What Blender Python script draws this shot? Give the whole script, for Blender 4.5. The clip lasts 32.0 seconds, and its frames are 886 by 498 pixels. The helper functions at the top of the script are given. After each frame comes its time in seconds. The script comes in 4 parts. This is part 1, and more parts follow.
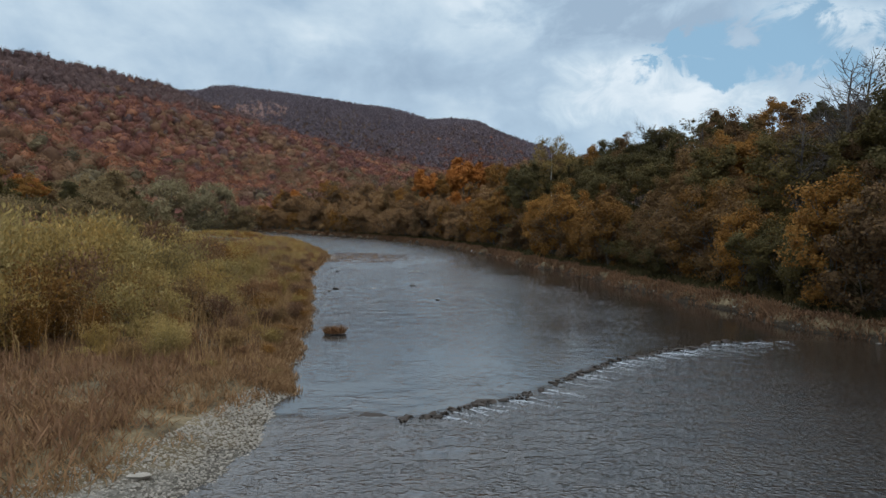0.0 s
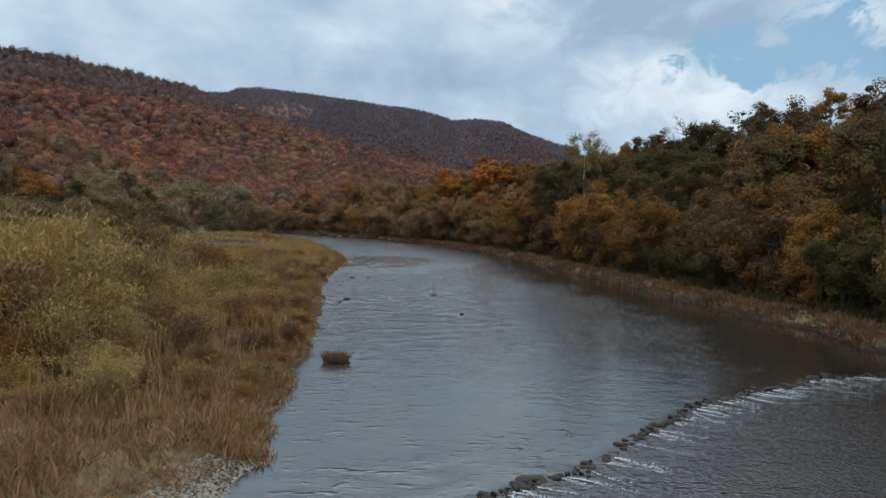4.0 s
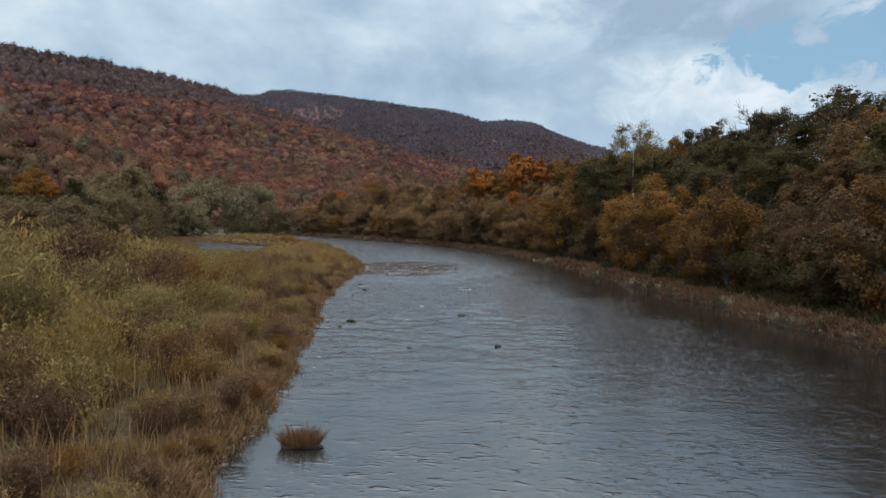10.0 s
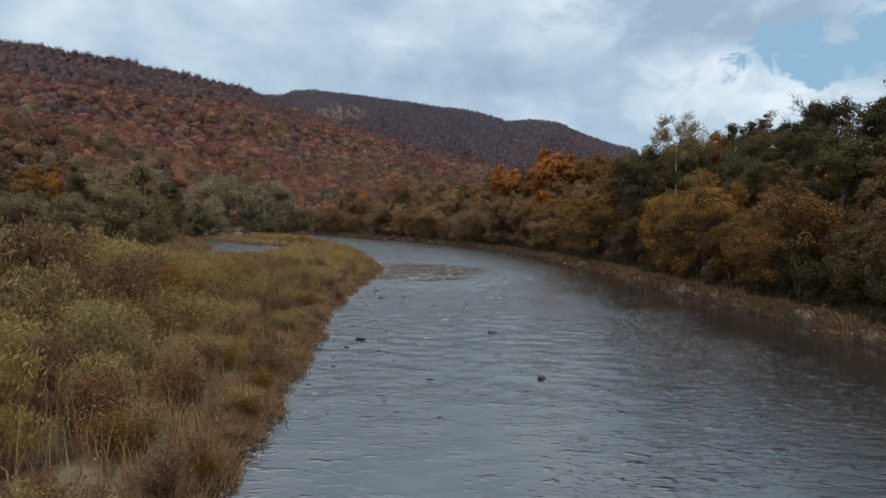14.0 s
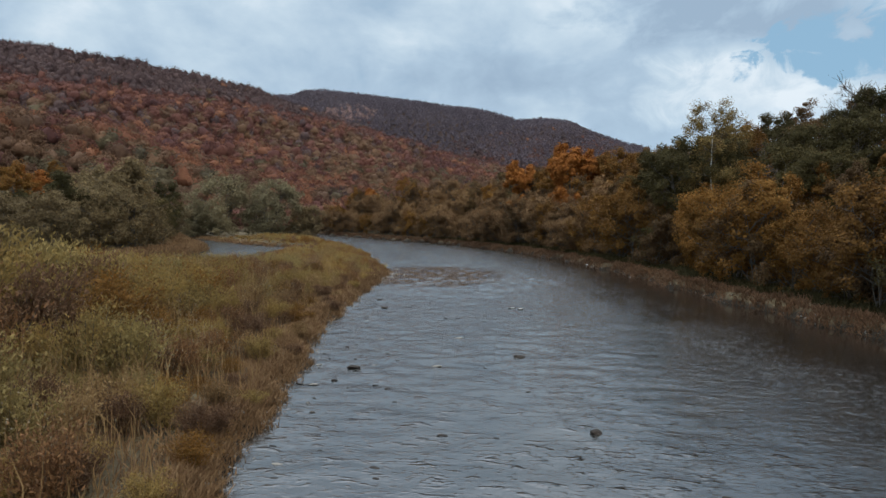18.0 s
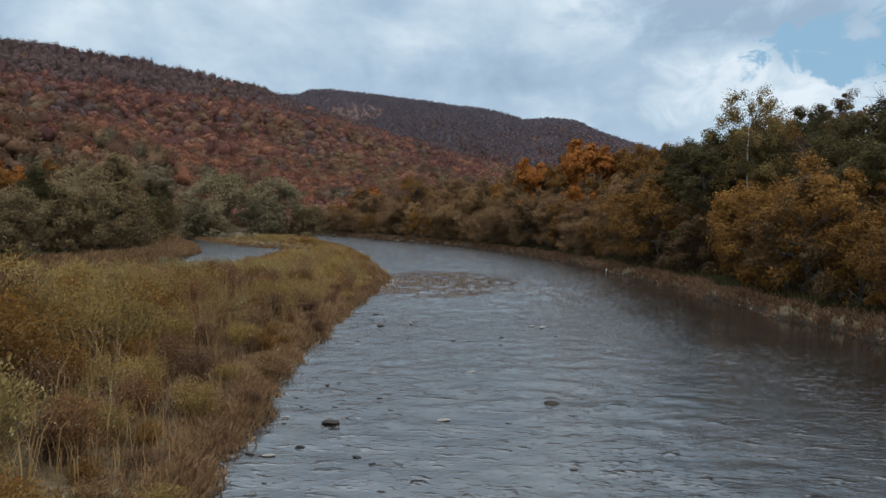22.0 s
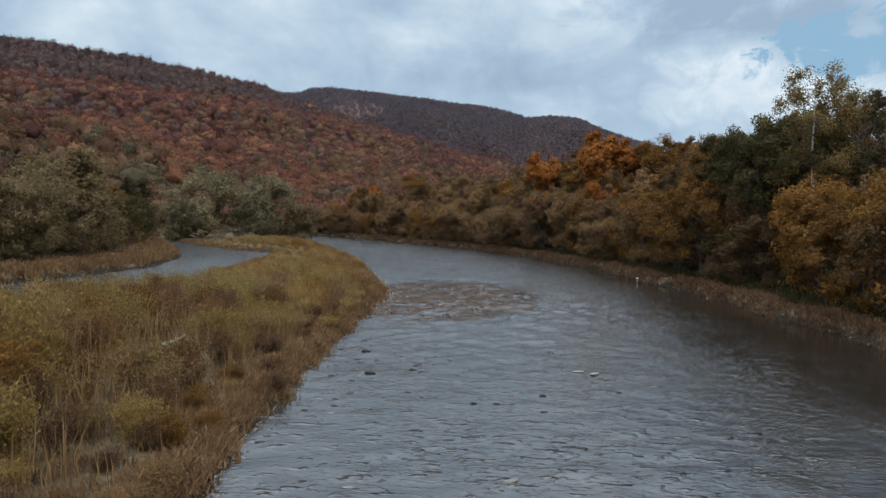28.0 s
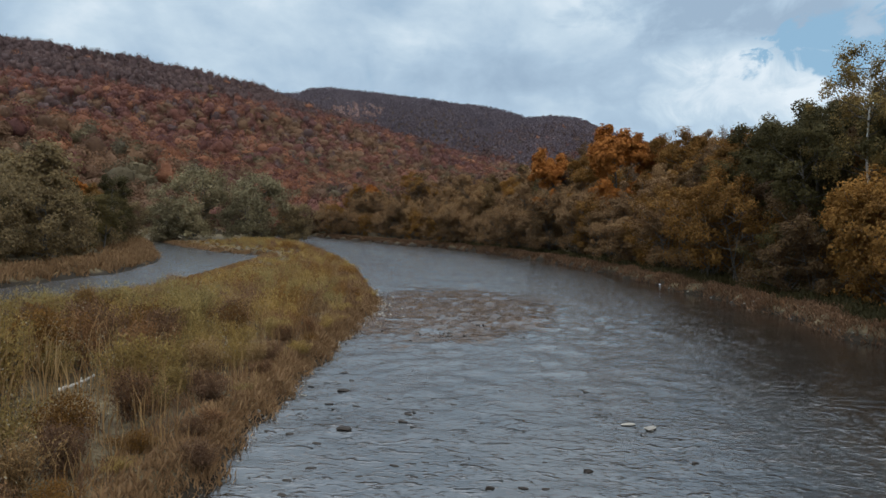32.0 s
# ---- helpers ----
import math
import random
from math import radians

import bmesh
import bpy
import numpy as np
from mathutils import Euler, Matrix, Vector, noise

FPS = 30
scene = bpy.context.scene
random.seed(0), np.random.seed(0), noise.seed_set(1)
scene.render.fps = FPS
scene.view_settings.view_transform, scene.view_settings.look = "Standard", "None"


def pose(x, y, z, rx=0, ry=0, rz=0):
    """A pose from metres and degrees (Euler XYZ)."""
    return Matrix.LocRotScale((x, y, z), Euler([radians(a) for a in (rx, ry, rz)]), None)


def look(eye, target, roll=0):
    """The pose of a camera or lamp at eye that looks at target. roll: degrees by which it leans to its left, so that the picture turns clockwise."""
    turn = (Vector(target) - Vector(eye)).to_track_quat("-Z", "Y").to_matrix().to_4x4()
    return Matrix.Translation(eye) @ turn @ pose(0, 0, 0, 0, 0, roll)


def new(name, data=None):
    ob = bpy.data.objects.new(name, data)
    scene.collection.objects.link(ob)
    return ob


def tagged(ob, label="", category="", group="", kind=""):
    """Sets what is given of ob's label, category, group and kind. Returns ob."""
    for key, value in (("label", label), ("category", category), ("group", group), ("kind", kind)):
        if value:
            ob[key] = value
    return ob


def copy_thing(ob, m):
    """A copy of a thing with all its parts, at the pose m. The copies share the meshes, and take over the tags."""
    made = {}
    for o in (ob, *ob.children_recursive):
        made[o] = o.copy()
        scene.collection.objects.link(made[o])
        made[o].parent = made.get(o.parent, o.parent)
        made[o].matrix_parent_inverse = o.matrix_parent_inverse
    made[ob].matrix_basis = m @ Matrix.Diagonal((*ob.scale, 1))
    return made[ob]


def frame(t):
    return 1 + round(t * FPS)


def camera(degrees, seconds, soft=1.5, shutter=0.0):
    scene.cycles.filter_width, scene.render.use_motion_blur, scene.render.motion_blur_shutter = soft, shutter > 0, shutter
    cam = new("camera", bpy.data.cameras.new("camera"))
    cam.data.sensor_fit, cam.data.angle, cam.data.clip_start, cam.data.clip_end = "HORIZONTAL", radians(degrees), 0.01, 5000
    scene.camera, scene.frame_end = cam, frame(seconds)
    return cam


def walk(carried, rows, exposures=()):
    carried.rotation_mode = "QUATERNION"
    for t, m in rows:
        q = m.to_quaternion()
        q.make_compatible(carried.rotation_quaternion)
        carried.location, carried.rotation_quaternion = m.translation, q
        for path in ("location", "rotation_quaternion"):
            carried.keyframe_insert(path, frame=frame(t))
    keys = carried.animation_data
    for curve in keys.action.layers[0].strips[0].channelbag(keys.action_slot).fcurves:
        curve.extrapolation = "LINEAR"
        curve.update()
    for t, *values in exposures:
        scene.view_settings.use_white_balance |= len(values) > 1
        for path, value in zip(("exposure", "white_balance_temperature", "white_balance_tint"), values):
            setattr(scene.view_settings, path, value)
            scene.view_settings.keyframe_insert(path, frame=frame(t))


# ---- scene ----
cam = camera(65.0, 32.0)
PATH = [
    (0, (-1.846, -2.518, 6.362), (-1.756, -0.523, 6.268), 0.8),
    (0.5, (-1.809, -1.766, 6.344), (-1.718, 0.23, 6.252), 0.8),
    (1, (-1.775, -0.962, 6.349), (-1.682, 1.033, 6.256), 0.8),
    (1.5, (-1.748, -0.136, 6.346), (-1.654, 1.86, 6.254), 0.9),
    (2, (-1.706, 0.725, 6.358), (-1.609, 2.72, 6.267), 0.8),
    (2.5, (-1.655, 1.627, 6.34), (-1.559, 3.623, 6.251), 1.0),
    (3, (-1.662, 2.551, 6.339), (-1.567, 4.547, 6.248), 0.8),
    (3.5, (-1.642, 3.507, 6.338), (-1.575, 5.504, 6.248), 0.9),
    (4, (-1.631, 4.462, 6.349), (-1.61, 6.46, 6.258), 0.9),
    (4.5, (-1.621, 5.445, 6.357), (-1.607, 7.443, 6.266), 1.0),
    (6.5, (-1.502, 9.144, 6.356), (-1.516, 11.141, 6.267), 0.8),
    (7, (-1.479, 10.035, 6.352), (-1.502, 12.033, 6.263), 0.8),
    (8, (-1.416, 11.874, 6.343), (-1.454, 13.872, 6.255), 0.8),
    (9, (-1.398, 13.762, 6.334), (-1.45, 15.759, 6.246), 0.9),
    (10, (-1.471, 15.839, 6.268), (-1.537, 17.836, 6.181), 0.9),
    (11, (-1.565, 17.779, 6.197), (-1.645, 19.776, 6.111), 0.9),
    (12, (-1.729, 19.418, 6.139), (-1.824, 21.414, 6.052), 1.1),
    (13, (-1.837, 21.039, 6.15), (-1.952, 23.034, 6.064), 1.0),
    (14, (-2.006, 22.862, 6.191), (-2.136, 24.855, 6.103), 1.1),
    (14.5, (-2.089, 23.796, 6.193), (-2.224, 25.789, 6.103), 0.9),
    (16.5, (-2.452, 27.503, 6.065), (-2.605, 29.495, 5.976), 1.0),
    (17, (-2.533, 28.415, 6.052), (-2.689, 30.407, 5.963), 1.0),
    (18, (-2.664, 30.237, 6.056), (-2.824, 32.229, 5.966), 0.9),
    (19, (-2.814, 32.057, 6.061), (-2.979, 34.049, 5.972), 0.9),
    (20, (-2.999, 33.862, 6.068), (-3.169, 35.852, 5.979), 1.0),
    (21, (-3.16, 35.67, 6.084), (-3.335, 37.661, 5.995), 0.9),
    (22, (-3.338, 37.53, 6.12), (-3.515, 39.52, 6.03), 1.0),
    (23, (-3.529, 39.377, 6.132), (-3.708, 41.367, 6.042), 1.0),
    (24, (-3.741, 41.22, 6.162), (-3.921, 43.21, 6.073), 1.0),
    (25, (-3.969, 42.984, 6.223), (-4.151, 44.974, 6.132), 1.0),
    (25.5, (-4.096, 43.865, 6.251), (-4.28, 45.854, 6.159), 1.0),
    (27.5, (-4.677, 47.501, 6.349), (-4.86, 49.49, 6.255), 0.9),
    (28, (-4.774, 48.436, 6.345), (-4.957, 50.426, 6.251), 0.9),
    (28.5, (-4.877, 49.342, 6.332), (-5.059, 51.331, 6.238), 0.9),
    (29, (-4.966, 50.257, 6.312), (-5.148, 52.247, 6.218), 0.9),
    (29.5, (-5.049, 51.179, 6.295), (-5.231, 53.169, 6.201), 0.9),
    (30, (-5.119, 52.136, 6.282), (-5.302, 54.125, 6.188), 0.9),
    (30.5, (-5.194, 53.094, 6.261), (-5.377, 55.083, 6.168), 0.8),
    (31, (-5.292, 54.069, 6.247), (-5.475, 56.058, 6.155), 0.8),
    (31.5, (-5.381, 55.058, 6.24), (-5.566, 57.047, 6.148), 0.8),
    (32, (-5.498, 55.998, 6.237), (-5.681, 57.987, 6.145), 0.8),
]
walk(cam, [(t, look(eye, target, roll)) for t, eye, target, roll in PATH])

# ---- world, sun, exposure ----
scene.view_settings.exposure = 0.0


def node(tree, kind, **values):
    n = tree.nodes.new(kind)
    for key, value in values.items():
        if key in n.inputs:
            n.inputs[key].default_value = value
        else:
            setattr(n, key, value)
    return n


def maths(tree, op, a, b=None, c=None, clamp=False):
    n = tree.nodes.new("ShaderNodeMath")
    n.operation, n.use_clamp = op, clamp
    for i, v in enumerate((a, b, c)):
        if v is None:
            continue
        if isinstance(v, (int, float)):
            n.inputs[i].default_value = v
        else:
            tree.links.new(v, n.inputs[i])
    return n.outputs[0]


def ramp(tree, fac, stops, interp="LINEAR"):
    n = tree.nodes.new("ShaderNodeValToRGB")
    n.color_ramp.interpolation = interp
    el = n.color_ramp.elements
    while len(el) < len(stops):
        el.new(0.5)
    for e, (p, c) in zip(el, stops):
        e.position = p
        e.color = (*c, 1) if len(c) == 3 else c
    tree.links.new(fac, n.inputs[0])
    return n.outputs[0]


def mix(tree, fac, a, b, kind="MIX"):
    n = tree.nodes.new("ShaderNodeMix")
    n.data_type, n.blend_type = "RGBA", kind
    for sock, v in ((n.inputs[0], fac), (n.inputs[6], a), (n.inputs[7], b)):
        if isinstance(v, (int, float)):
            sock.default_value = v
        elif isinstance(v, tuple):
            sock.default_value = (*v, 1)
        else:
            tree.links.new(v, sock)
    return n.outputs[2]


def noise_tex(tree, vector, scale, detail=4.0, rough=0.55, distort=0.0):
    n = node(tree, "ShaderNodeTexNoise", Scale=scale, Detail=detail, Roughness=rough, Distortion=distort)
    if vector is not None:
        tree.links.new(vector, n.inputs["Vector"])
    return n.outputs[0]


SUN_AZ, SUN_EL = 118.0, 42.0          # degrees clockwise from +y, and above the horizon
world = bpy.data.worlds.new("sky")
scene.world = world
world.use_nodes = True
wt = world.node_tree
wt.nodes.clear()
sky = node(wt, "ShaderNodeTexSky", sky_type="NISHITA", sun_disc=False, sun_elevation=radians(SUN_EL),
           sun_rotation=radians(SUN_AZ), altitude=300.0, dust_density=1.5)
way = node(wt, "ShaderNodeTexCoord").outputs["Generated"]
sep = node(wt, "ShaderNodeSeparateXYZ")
wt.links.new(way, sep.inputs[0])
puff = node(wt, "ShaderNodeMapping")
puff.inputs["Scale"].default_value = (1.0, 1.0, 1.55)
puff.inputs["Location"].default_value = (0.31, 0.12, 0.4)
wt.links.new(way, puff.inputs[0])
big = noise_tex(wt, puff.outputs[0], 2.2, 3, 0.5, 0.2)
fine = noise_tex(wt, puff.outputs[0], 5.4, 7, 0.54, 0.2)
wisp = noise_tex(wt, puff.outputs[0], 13.0, 8, 0.62, 0.6)


def lobe(direction, inner, outer):
    """1 within inner degrees of a direction, 0 beyond outer."""
    d = Vector(direction).normalized()
    dot = node(wt, "ShaderNodeVectorMath", operation="DOT_PRODUCT")
    wt.links.new(way, dot.inputs[0])
    dot.inputs[1].default_value = d
    n = node(wt, "ShaderNodeMapRange", clamp=True)
    wt.links.new(dot.outputs["Value"], n.inputs[0])
    n.inputs[1].default_value, n.inputs[2].default_value = math.cos(radians(outer)), math.cos(radians(inner))
    return n.outputs[0]


ahead = maths(wt, "MAXIMUM", sep.outputs[1], 0.2)
side_way, rise = maths(wt, "DIVIDE", sep.outputs[0], ahead), maths(wt, "DIVIDE", sep.outputs[2], ahead)


def oval(x, z, wide, high, tilt=0.0, ragged=0.0):
    """1 in the middle of an oval of the sky ahead, falling to 0 at its rim; x and z are slopes from straight north."""
    dx = maths(wt, "SUBTRACT", side_way, x)
    dz = maths(wt, "SUBTRACT", maths(wt, "SUBTRACT", rise, z), maths(wt, "MULTIPLY", dx, tilt))
    dx, dz = maths(wt, "DIVIDE", dx, wide), maths(wt, "DIVIDE", dz, high)
    d = maths(wt, "ADD", maths(wt, "MULTIPLY", dx, dx), maths(wt, "MULTIPLY", dz, dz))
    if ragged:
        d = maths(wt, "ADD", d, maths(wt, "MULTIPLY", maths(wt, "SUBTRACT", maths(wt, "ADD", maths(wt, "MULTIPLY", fine, 0.5), wisp), 0.75), ragged))
    return maths(wt, "SUBTRACT", 1.0, d, clamp=True)


clear = maths(wt, "MAXIMUM", lobe((0.78, 0.30, 0.58), 22, 42), lobe((0.457, 0.585, 0.669), 10, 24))          # blue gap added out of view above the east bank, dimming water reflections
dome = maths(wt, "MULTIPLY", ramp(wt, sep.outputs[2], [(0.34, (0, 0, 0)), (0.72, (1, 1, 1))]), maths(wt, "SUBTRACT", 1.0, clear))
dome = maths(wt, "ADD", maths(wt, "MULTIPLY", dome, 3.2), 1.0)
hole = maths(wt, "ADD", maths(wt, "MULTIPLY", oval(0.55, 0.246, 0.20, 0.056, 0.10, 5.0), 0.50), maths(wt, "MULTIPLY", oval(0.41, 0.222, 0.07, 0.045, -0.3, 4.0), 0.42))
hole = maths(wt, "ADD", hole, maths(wt, "MULTIPLY", clear, 0.40))
cover = maths(wt, "SUBTRACT", maths(wt, "ADD", maths(wt, "MULTIPLY", fine, 1.1), 0.12), hole)
cover = maths(wt, "ADD", cover, maths(wt, "MULTIPLY", maths(wt, "SUBTRACT", wisp, 0.5), 0.55))
cover = ramp(wt, cover, [(0.16, (0, 0, 0)), (0.56, (1, 1, 1))], "EASE")
tone = maths(wt, "ADD", maths(wt, "MULTIPLY", big, 0.42), maths(wt, "ADD", maths(wt, "MULTIPLY", fine, 0.85), maths(wt, "MULTIPLY", wisp, 0.15)))
tone = maths(wt, "ADD", tone, maths(wt, "MULTIPLY", oval(0.36, 0.185, 0.20, 0.075, 0.0, 3.5), 0.26))
tone = maths(wt, "ADD", tone, maths(wt, "MULTIPLY", oval(0.60, 0.30, 0.14, 0.035, 0.0, 3.5), 0.20))
tone = maths(wt, "SUBTRACT", tone, maths(wt, "MULTIPLY", oval(0.26, 0.285, 0.20, 0.050, 0.0, 3.0), 0.17))
tone = maths(wt, "SUBTRACT", tone, maths(wt, "MULTIPLY", oval(0.05, 0.20, 0.28, 0.040, -0.1, 1.6), 0.08))
cloud = ramp(wt, tone, [(0.52, (3.4, 4.63, 6.05)), (0.66, (4.27, 5.66, 7.1)), (0.79, (5.57, 6.92, 8.1)), (0.93, (7.8, 8.73, 9.5))])
grey = node(wt, "ShaderNodeCombineColor")
for i in range(3):
    wt.links.new(maths(wt, "POWER", dome, (1.09, 1.0, 0.95)[i]), grey.inputs[i])
cloud = mix(wt, 1.0, cloud, grey.outputs[0], "MULTIPLY")
hazy = mix(wt, ramp(wt, sep.outputs[2], [(0.04, (0.5, 0.5, 0.5)), (0.16, (0, 0, 0))]), cloud, (4.6, 6.3, 7.9))
blue = mix(wt, 1.0, sky.outputs[0], (0.55, 0.76, 1.0), "MULTIPLY")
blue = mix(wt, 0.75, blue, (3.4, 5.6, 7.4))
# the added out-of-view gap is made darker still
blue = mix(wt, maths(wt, "MULTIPLY", clear, 0.8), blue, (1.7, 2.7, 4.0))
back = node(wt, "ShaderNodeBackground", Strength=0.1)
wt.links.new(mix(wt, cover, blue, hazy), back.inputs[0])
wt.links.new(back.outputs[0], node(wt, "ShaderNodeOutputWorld").inputs[0])

lamp = bpy.data.lights.new("sun", "SUN")
lamp.energy, lamp.angle, lamp.color = 1.0, radians(30), (1.0, 0.95, 0.88)
sun = new("sun", lamp)
a, e = radians(SUN_AZ), radians(SUN_EL)
sun.matrix_world = look((0, 0, 60), Vector((0, 0, 60)) - Vector((math.sin(a) * math.cos(e), math.cos(a) * math.cos(e), math.sin(e))))


# ---- materials ----
def material(name):
    m = bpy.data.materials.new(name)
    m.use_nodes = True
    t = m.node_tree
    t.nodes.clear()
    out = node(t, "ShaderNodeOutputMaterial")
    return m, t, out


def place(t):
    return node(t, "ShaderNodeNewGeometry").outputs["Position"]


def bump(t, height, strength, distance):
    n = node(t, "ShaderNodeBump", Strength=strength, Distance=distance)
    t.links.new(height, n.inputs["Height"])
    return n.outputs[0]


def principled(t, out, colour, rough, normal=None, **more):
    p = node(t, "ShaderNodeBsdfPrincipled", Roughness=rough, **more)
    if isinstance(colour, tuple):
        p.inputs["Base Color"].default_value = (*colour, 1)
    else:
        t.links.new(colour, p.inputs["Base Color"])
    if normal is not None:
        t.links.new(normal, p.inputs["Normal"])
    t.links.new(p.outputs[0], out.inputs[0])
    return p


def leaf_material(name, stops, glow=0.34, patch=0.05, grain=0.42, single=True, relief=0.0):
    """Foliage: colours spread over single leaves, over trees and over patches of the ground."""
    m, t, out = material(name)
    geo = node(t, "ShaderNodeNewGeometry")
    obj = node(t, "ShaderNodeObjectInfo")
    tone = node(t, "ShaderNodeAttribute", attribute_name="tone")
    each = obj.outputs["Random"] if single else tone.outputs["Fac"]
    spread = maths(t, "ADD", maths(t, "MULTIPLY", geo.outputs["Random Per Island"], grain), maths(t, "MULTIPLY", each, 0.72 - grain if single else 0.40))
    spread = maths(t, "ADD", spread, maths(t, "MULTIPLY", maths(t, "SUBTRACT", noise_tex(t, geo.outputs["Position"], patch, 3), 0.32 if single else 0.40), 0.65 if single else 0.9), clamp=True)
    if relief:
        leafy = noise_tex(t, geo.outputs["Position"], 0.6, 5, 0.75)
        spread = maths(t, "ADD", spread, maths(t, "MULTIPLY", maths(t, "SUBTRACT", leafy, 0.42), 0.75), clamp=True)
    n = len(stops) - 1
    c = ramp(t, spread, [(i / n, s) for i, s in enumerate(stops)])
    p = node(t, "ShaderNodeBsdfPrincipled", Roughness=0.8)
    t.links.new(c, p.inputs["Base Color"])
    p.inputs["Specular IOR Level"].default_value = 0.1
    if relief:
        t.links.new(bump(t, leafy, 1.0, relief), p.inputs["Normal"])
    tr = node(t, "ShaderNodeBsdfTranslucent")
    t.links.new(c, tr.inputs[0])
    mx = node(t, "ShaderNodeMixShader", Fac=glow)
    t.links.new(p.outputs[0], mx.inputs[1])
    t.links.new(tr.outputs[0], mx.inputs[2])
    t.links.new(mx.outputs[0], out.inputs[0])
    return m


def bark_material(name, dark, light, scale=3.0, bands=0.0):
    m, t, out = material(name)
    pos = node(t, "ShaderNodeTexCoord").outputs["Object"]
    mp = node(t, "ShaderNodeMapping")
    mp.inputs["Scale"].default_value = (1, 1, 0.25) if not bands else (0.6, 0.6, 3.0)
    t.links.new(pos, mp.inputs[0])
    n1 = noise_tex(t, mp.outputs[0], scale * 3, 5)
    n2 = noise_tex(t, pos, scale * 0.4, 3)
    c = ramp(t, maths(t, "ADD", maths(t, "MULTIPLY", n1, 0.7), maths(t, "MULTIPLY", n2, 0.3)), [(0.36, dark), (0.6 - 0.1 * bands, light)])
    principled(t, out, c, 0.9, bump(t, n1, 0.6, 0.03))
    return m


def ground_material():
    m, t, out = material("bank_soil_and_gravel")
    pos = place(t)
    n1, n2, n3 = noise_tex(t, pos, 0.35, 4), noise_tex(t, pos, 3.0, 5), noise_tex(t, pos, 0.03, 3)
    soil = ramp(t, maths(t, "ADD", maths(t, "MULTIPLY", n1, 0.5), maths(t, "MULTIPLY", n2, 0.5)),
                [(0.35, (0.035, 0.026, 0.015)), (0.5, (0.10, 0.075, 0.042)), (0.65, (0.17, 0.13, 0.075))])
    wood = ramp(t, maths(t, "ADD", maths(t, "MULTIPLY", n2, 0.5), maths(t, "MULTIPLY", n3, 0.5)),
                [(0.35, (0.03, 0.02, 0.012)), (0.55, (0.085, 0.045, 0.022)), (0.7, (0.12, 0.07, 0.03))])
    z = node(t, "ShaderNodeSeparateXYZ")
    t.links.new(pos, z.inputs[0])
    up = maths(t, "ADD", z.outputs[2], maths(t, "MULTIPLY", maths(t, "SUBTRACT", n1, 0.5), 1.2))
    pebbles = node(t, "ShaderNodeTexVoronoi", Scale=9.0)
    t.links.new(pos, pebbles.inputs["Vector"])
    tone = node(t, "ShaderNodeRGBToBW")
    t.links.new(pebbles.outputs["Color"], tone.inputs[0])
    stone = ramp(t, tone.outputs[0], [(0.1, (0.06, 0.054, 0.043)), (0.5, (0.125, 0.113, 0.093)), (0.9, (0.23, 0.215, 0.185))])
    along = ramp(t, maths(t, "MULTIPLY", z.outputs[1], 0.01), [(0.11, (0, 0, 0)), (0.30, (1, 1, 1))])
    up_g = maths(t, "ADD", up, maths(t, "MULTIPLY", along, 1.1))
    c = mix(t, ramp(t, up_g, [(0.28, (0, 0, 0)), (0.44, (1, 1, 1))]), stone, soil)
    c = mix(t, ramp(t, maths(t, "MULTIPLY", up, 0.2), [(0.25, (0, 0, 0)), (0.6, (1, 1, 1))]), c, wood)
    c = mix(t, 1.0, c, ramp(t, z.outputs[2], [(0.02, (0.42, 0.40, 0.38)), (0.30, (1, 1, 1))]), "MULTIPLY")
    # shade of the undercut bank edge, painted as a dark muddy tone low down
    undercut_shade = mix(t, n2, (0.012, 0.009, 0.006), (0.034, 0.025, 0.016))
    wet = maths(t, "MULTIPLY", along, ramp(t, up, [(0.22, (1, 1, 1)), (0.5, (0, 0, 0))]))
    c = mix(t, wet, c, undercut_shade)
    h = maths(t, "ADD", pebbles.outputs["Distance"], n2)
    principled(t, out, c, 0.9, bump(t, h, 0.7, 0.06)).inputs["Specular IOR Level"].default_value = 0.1
    return m


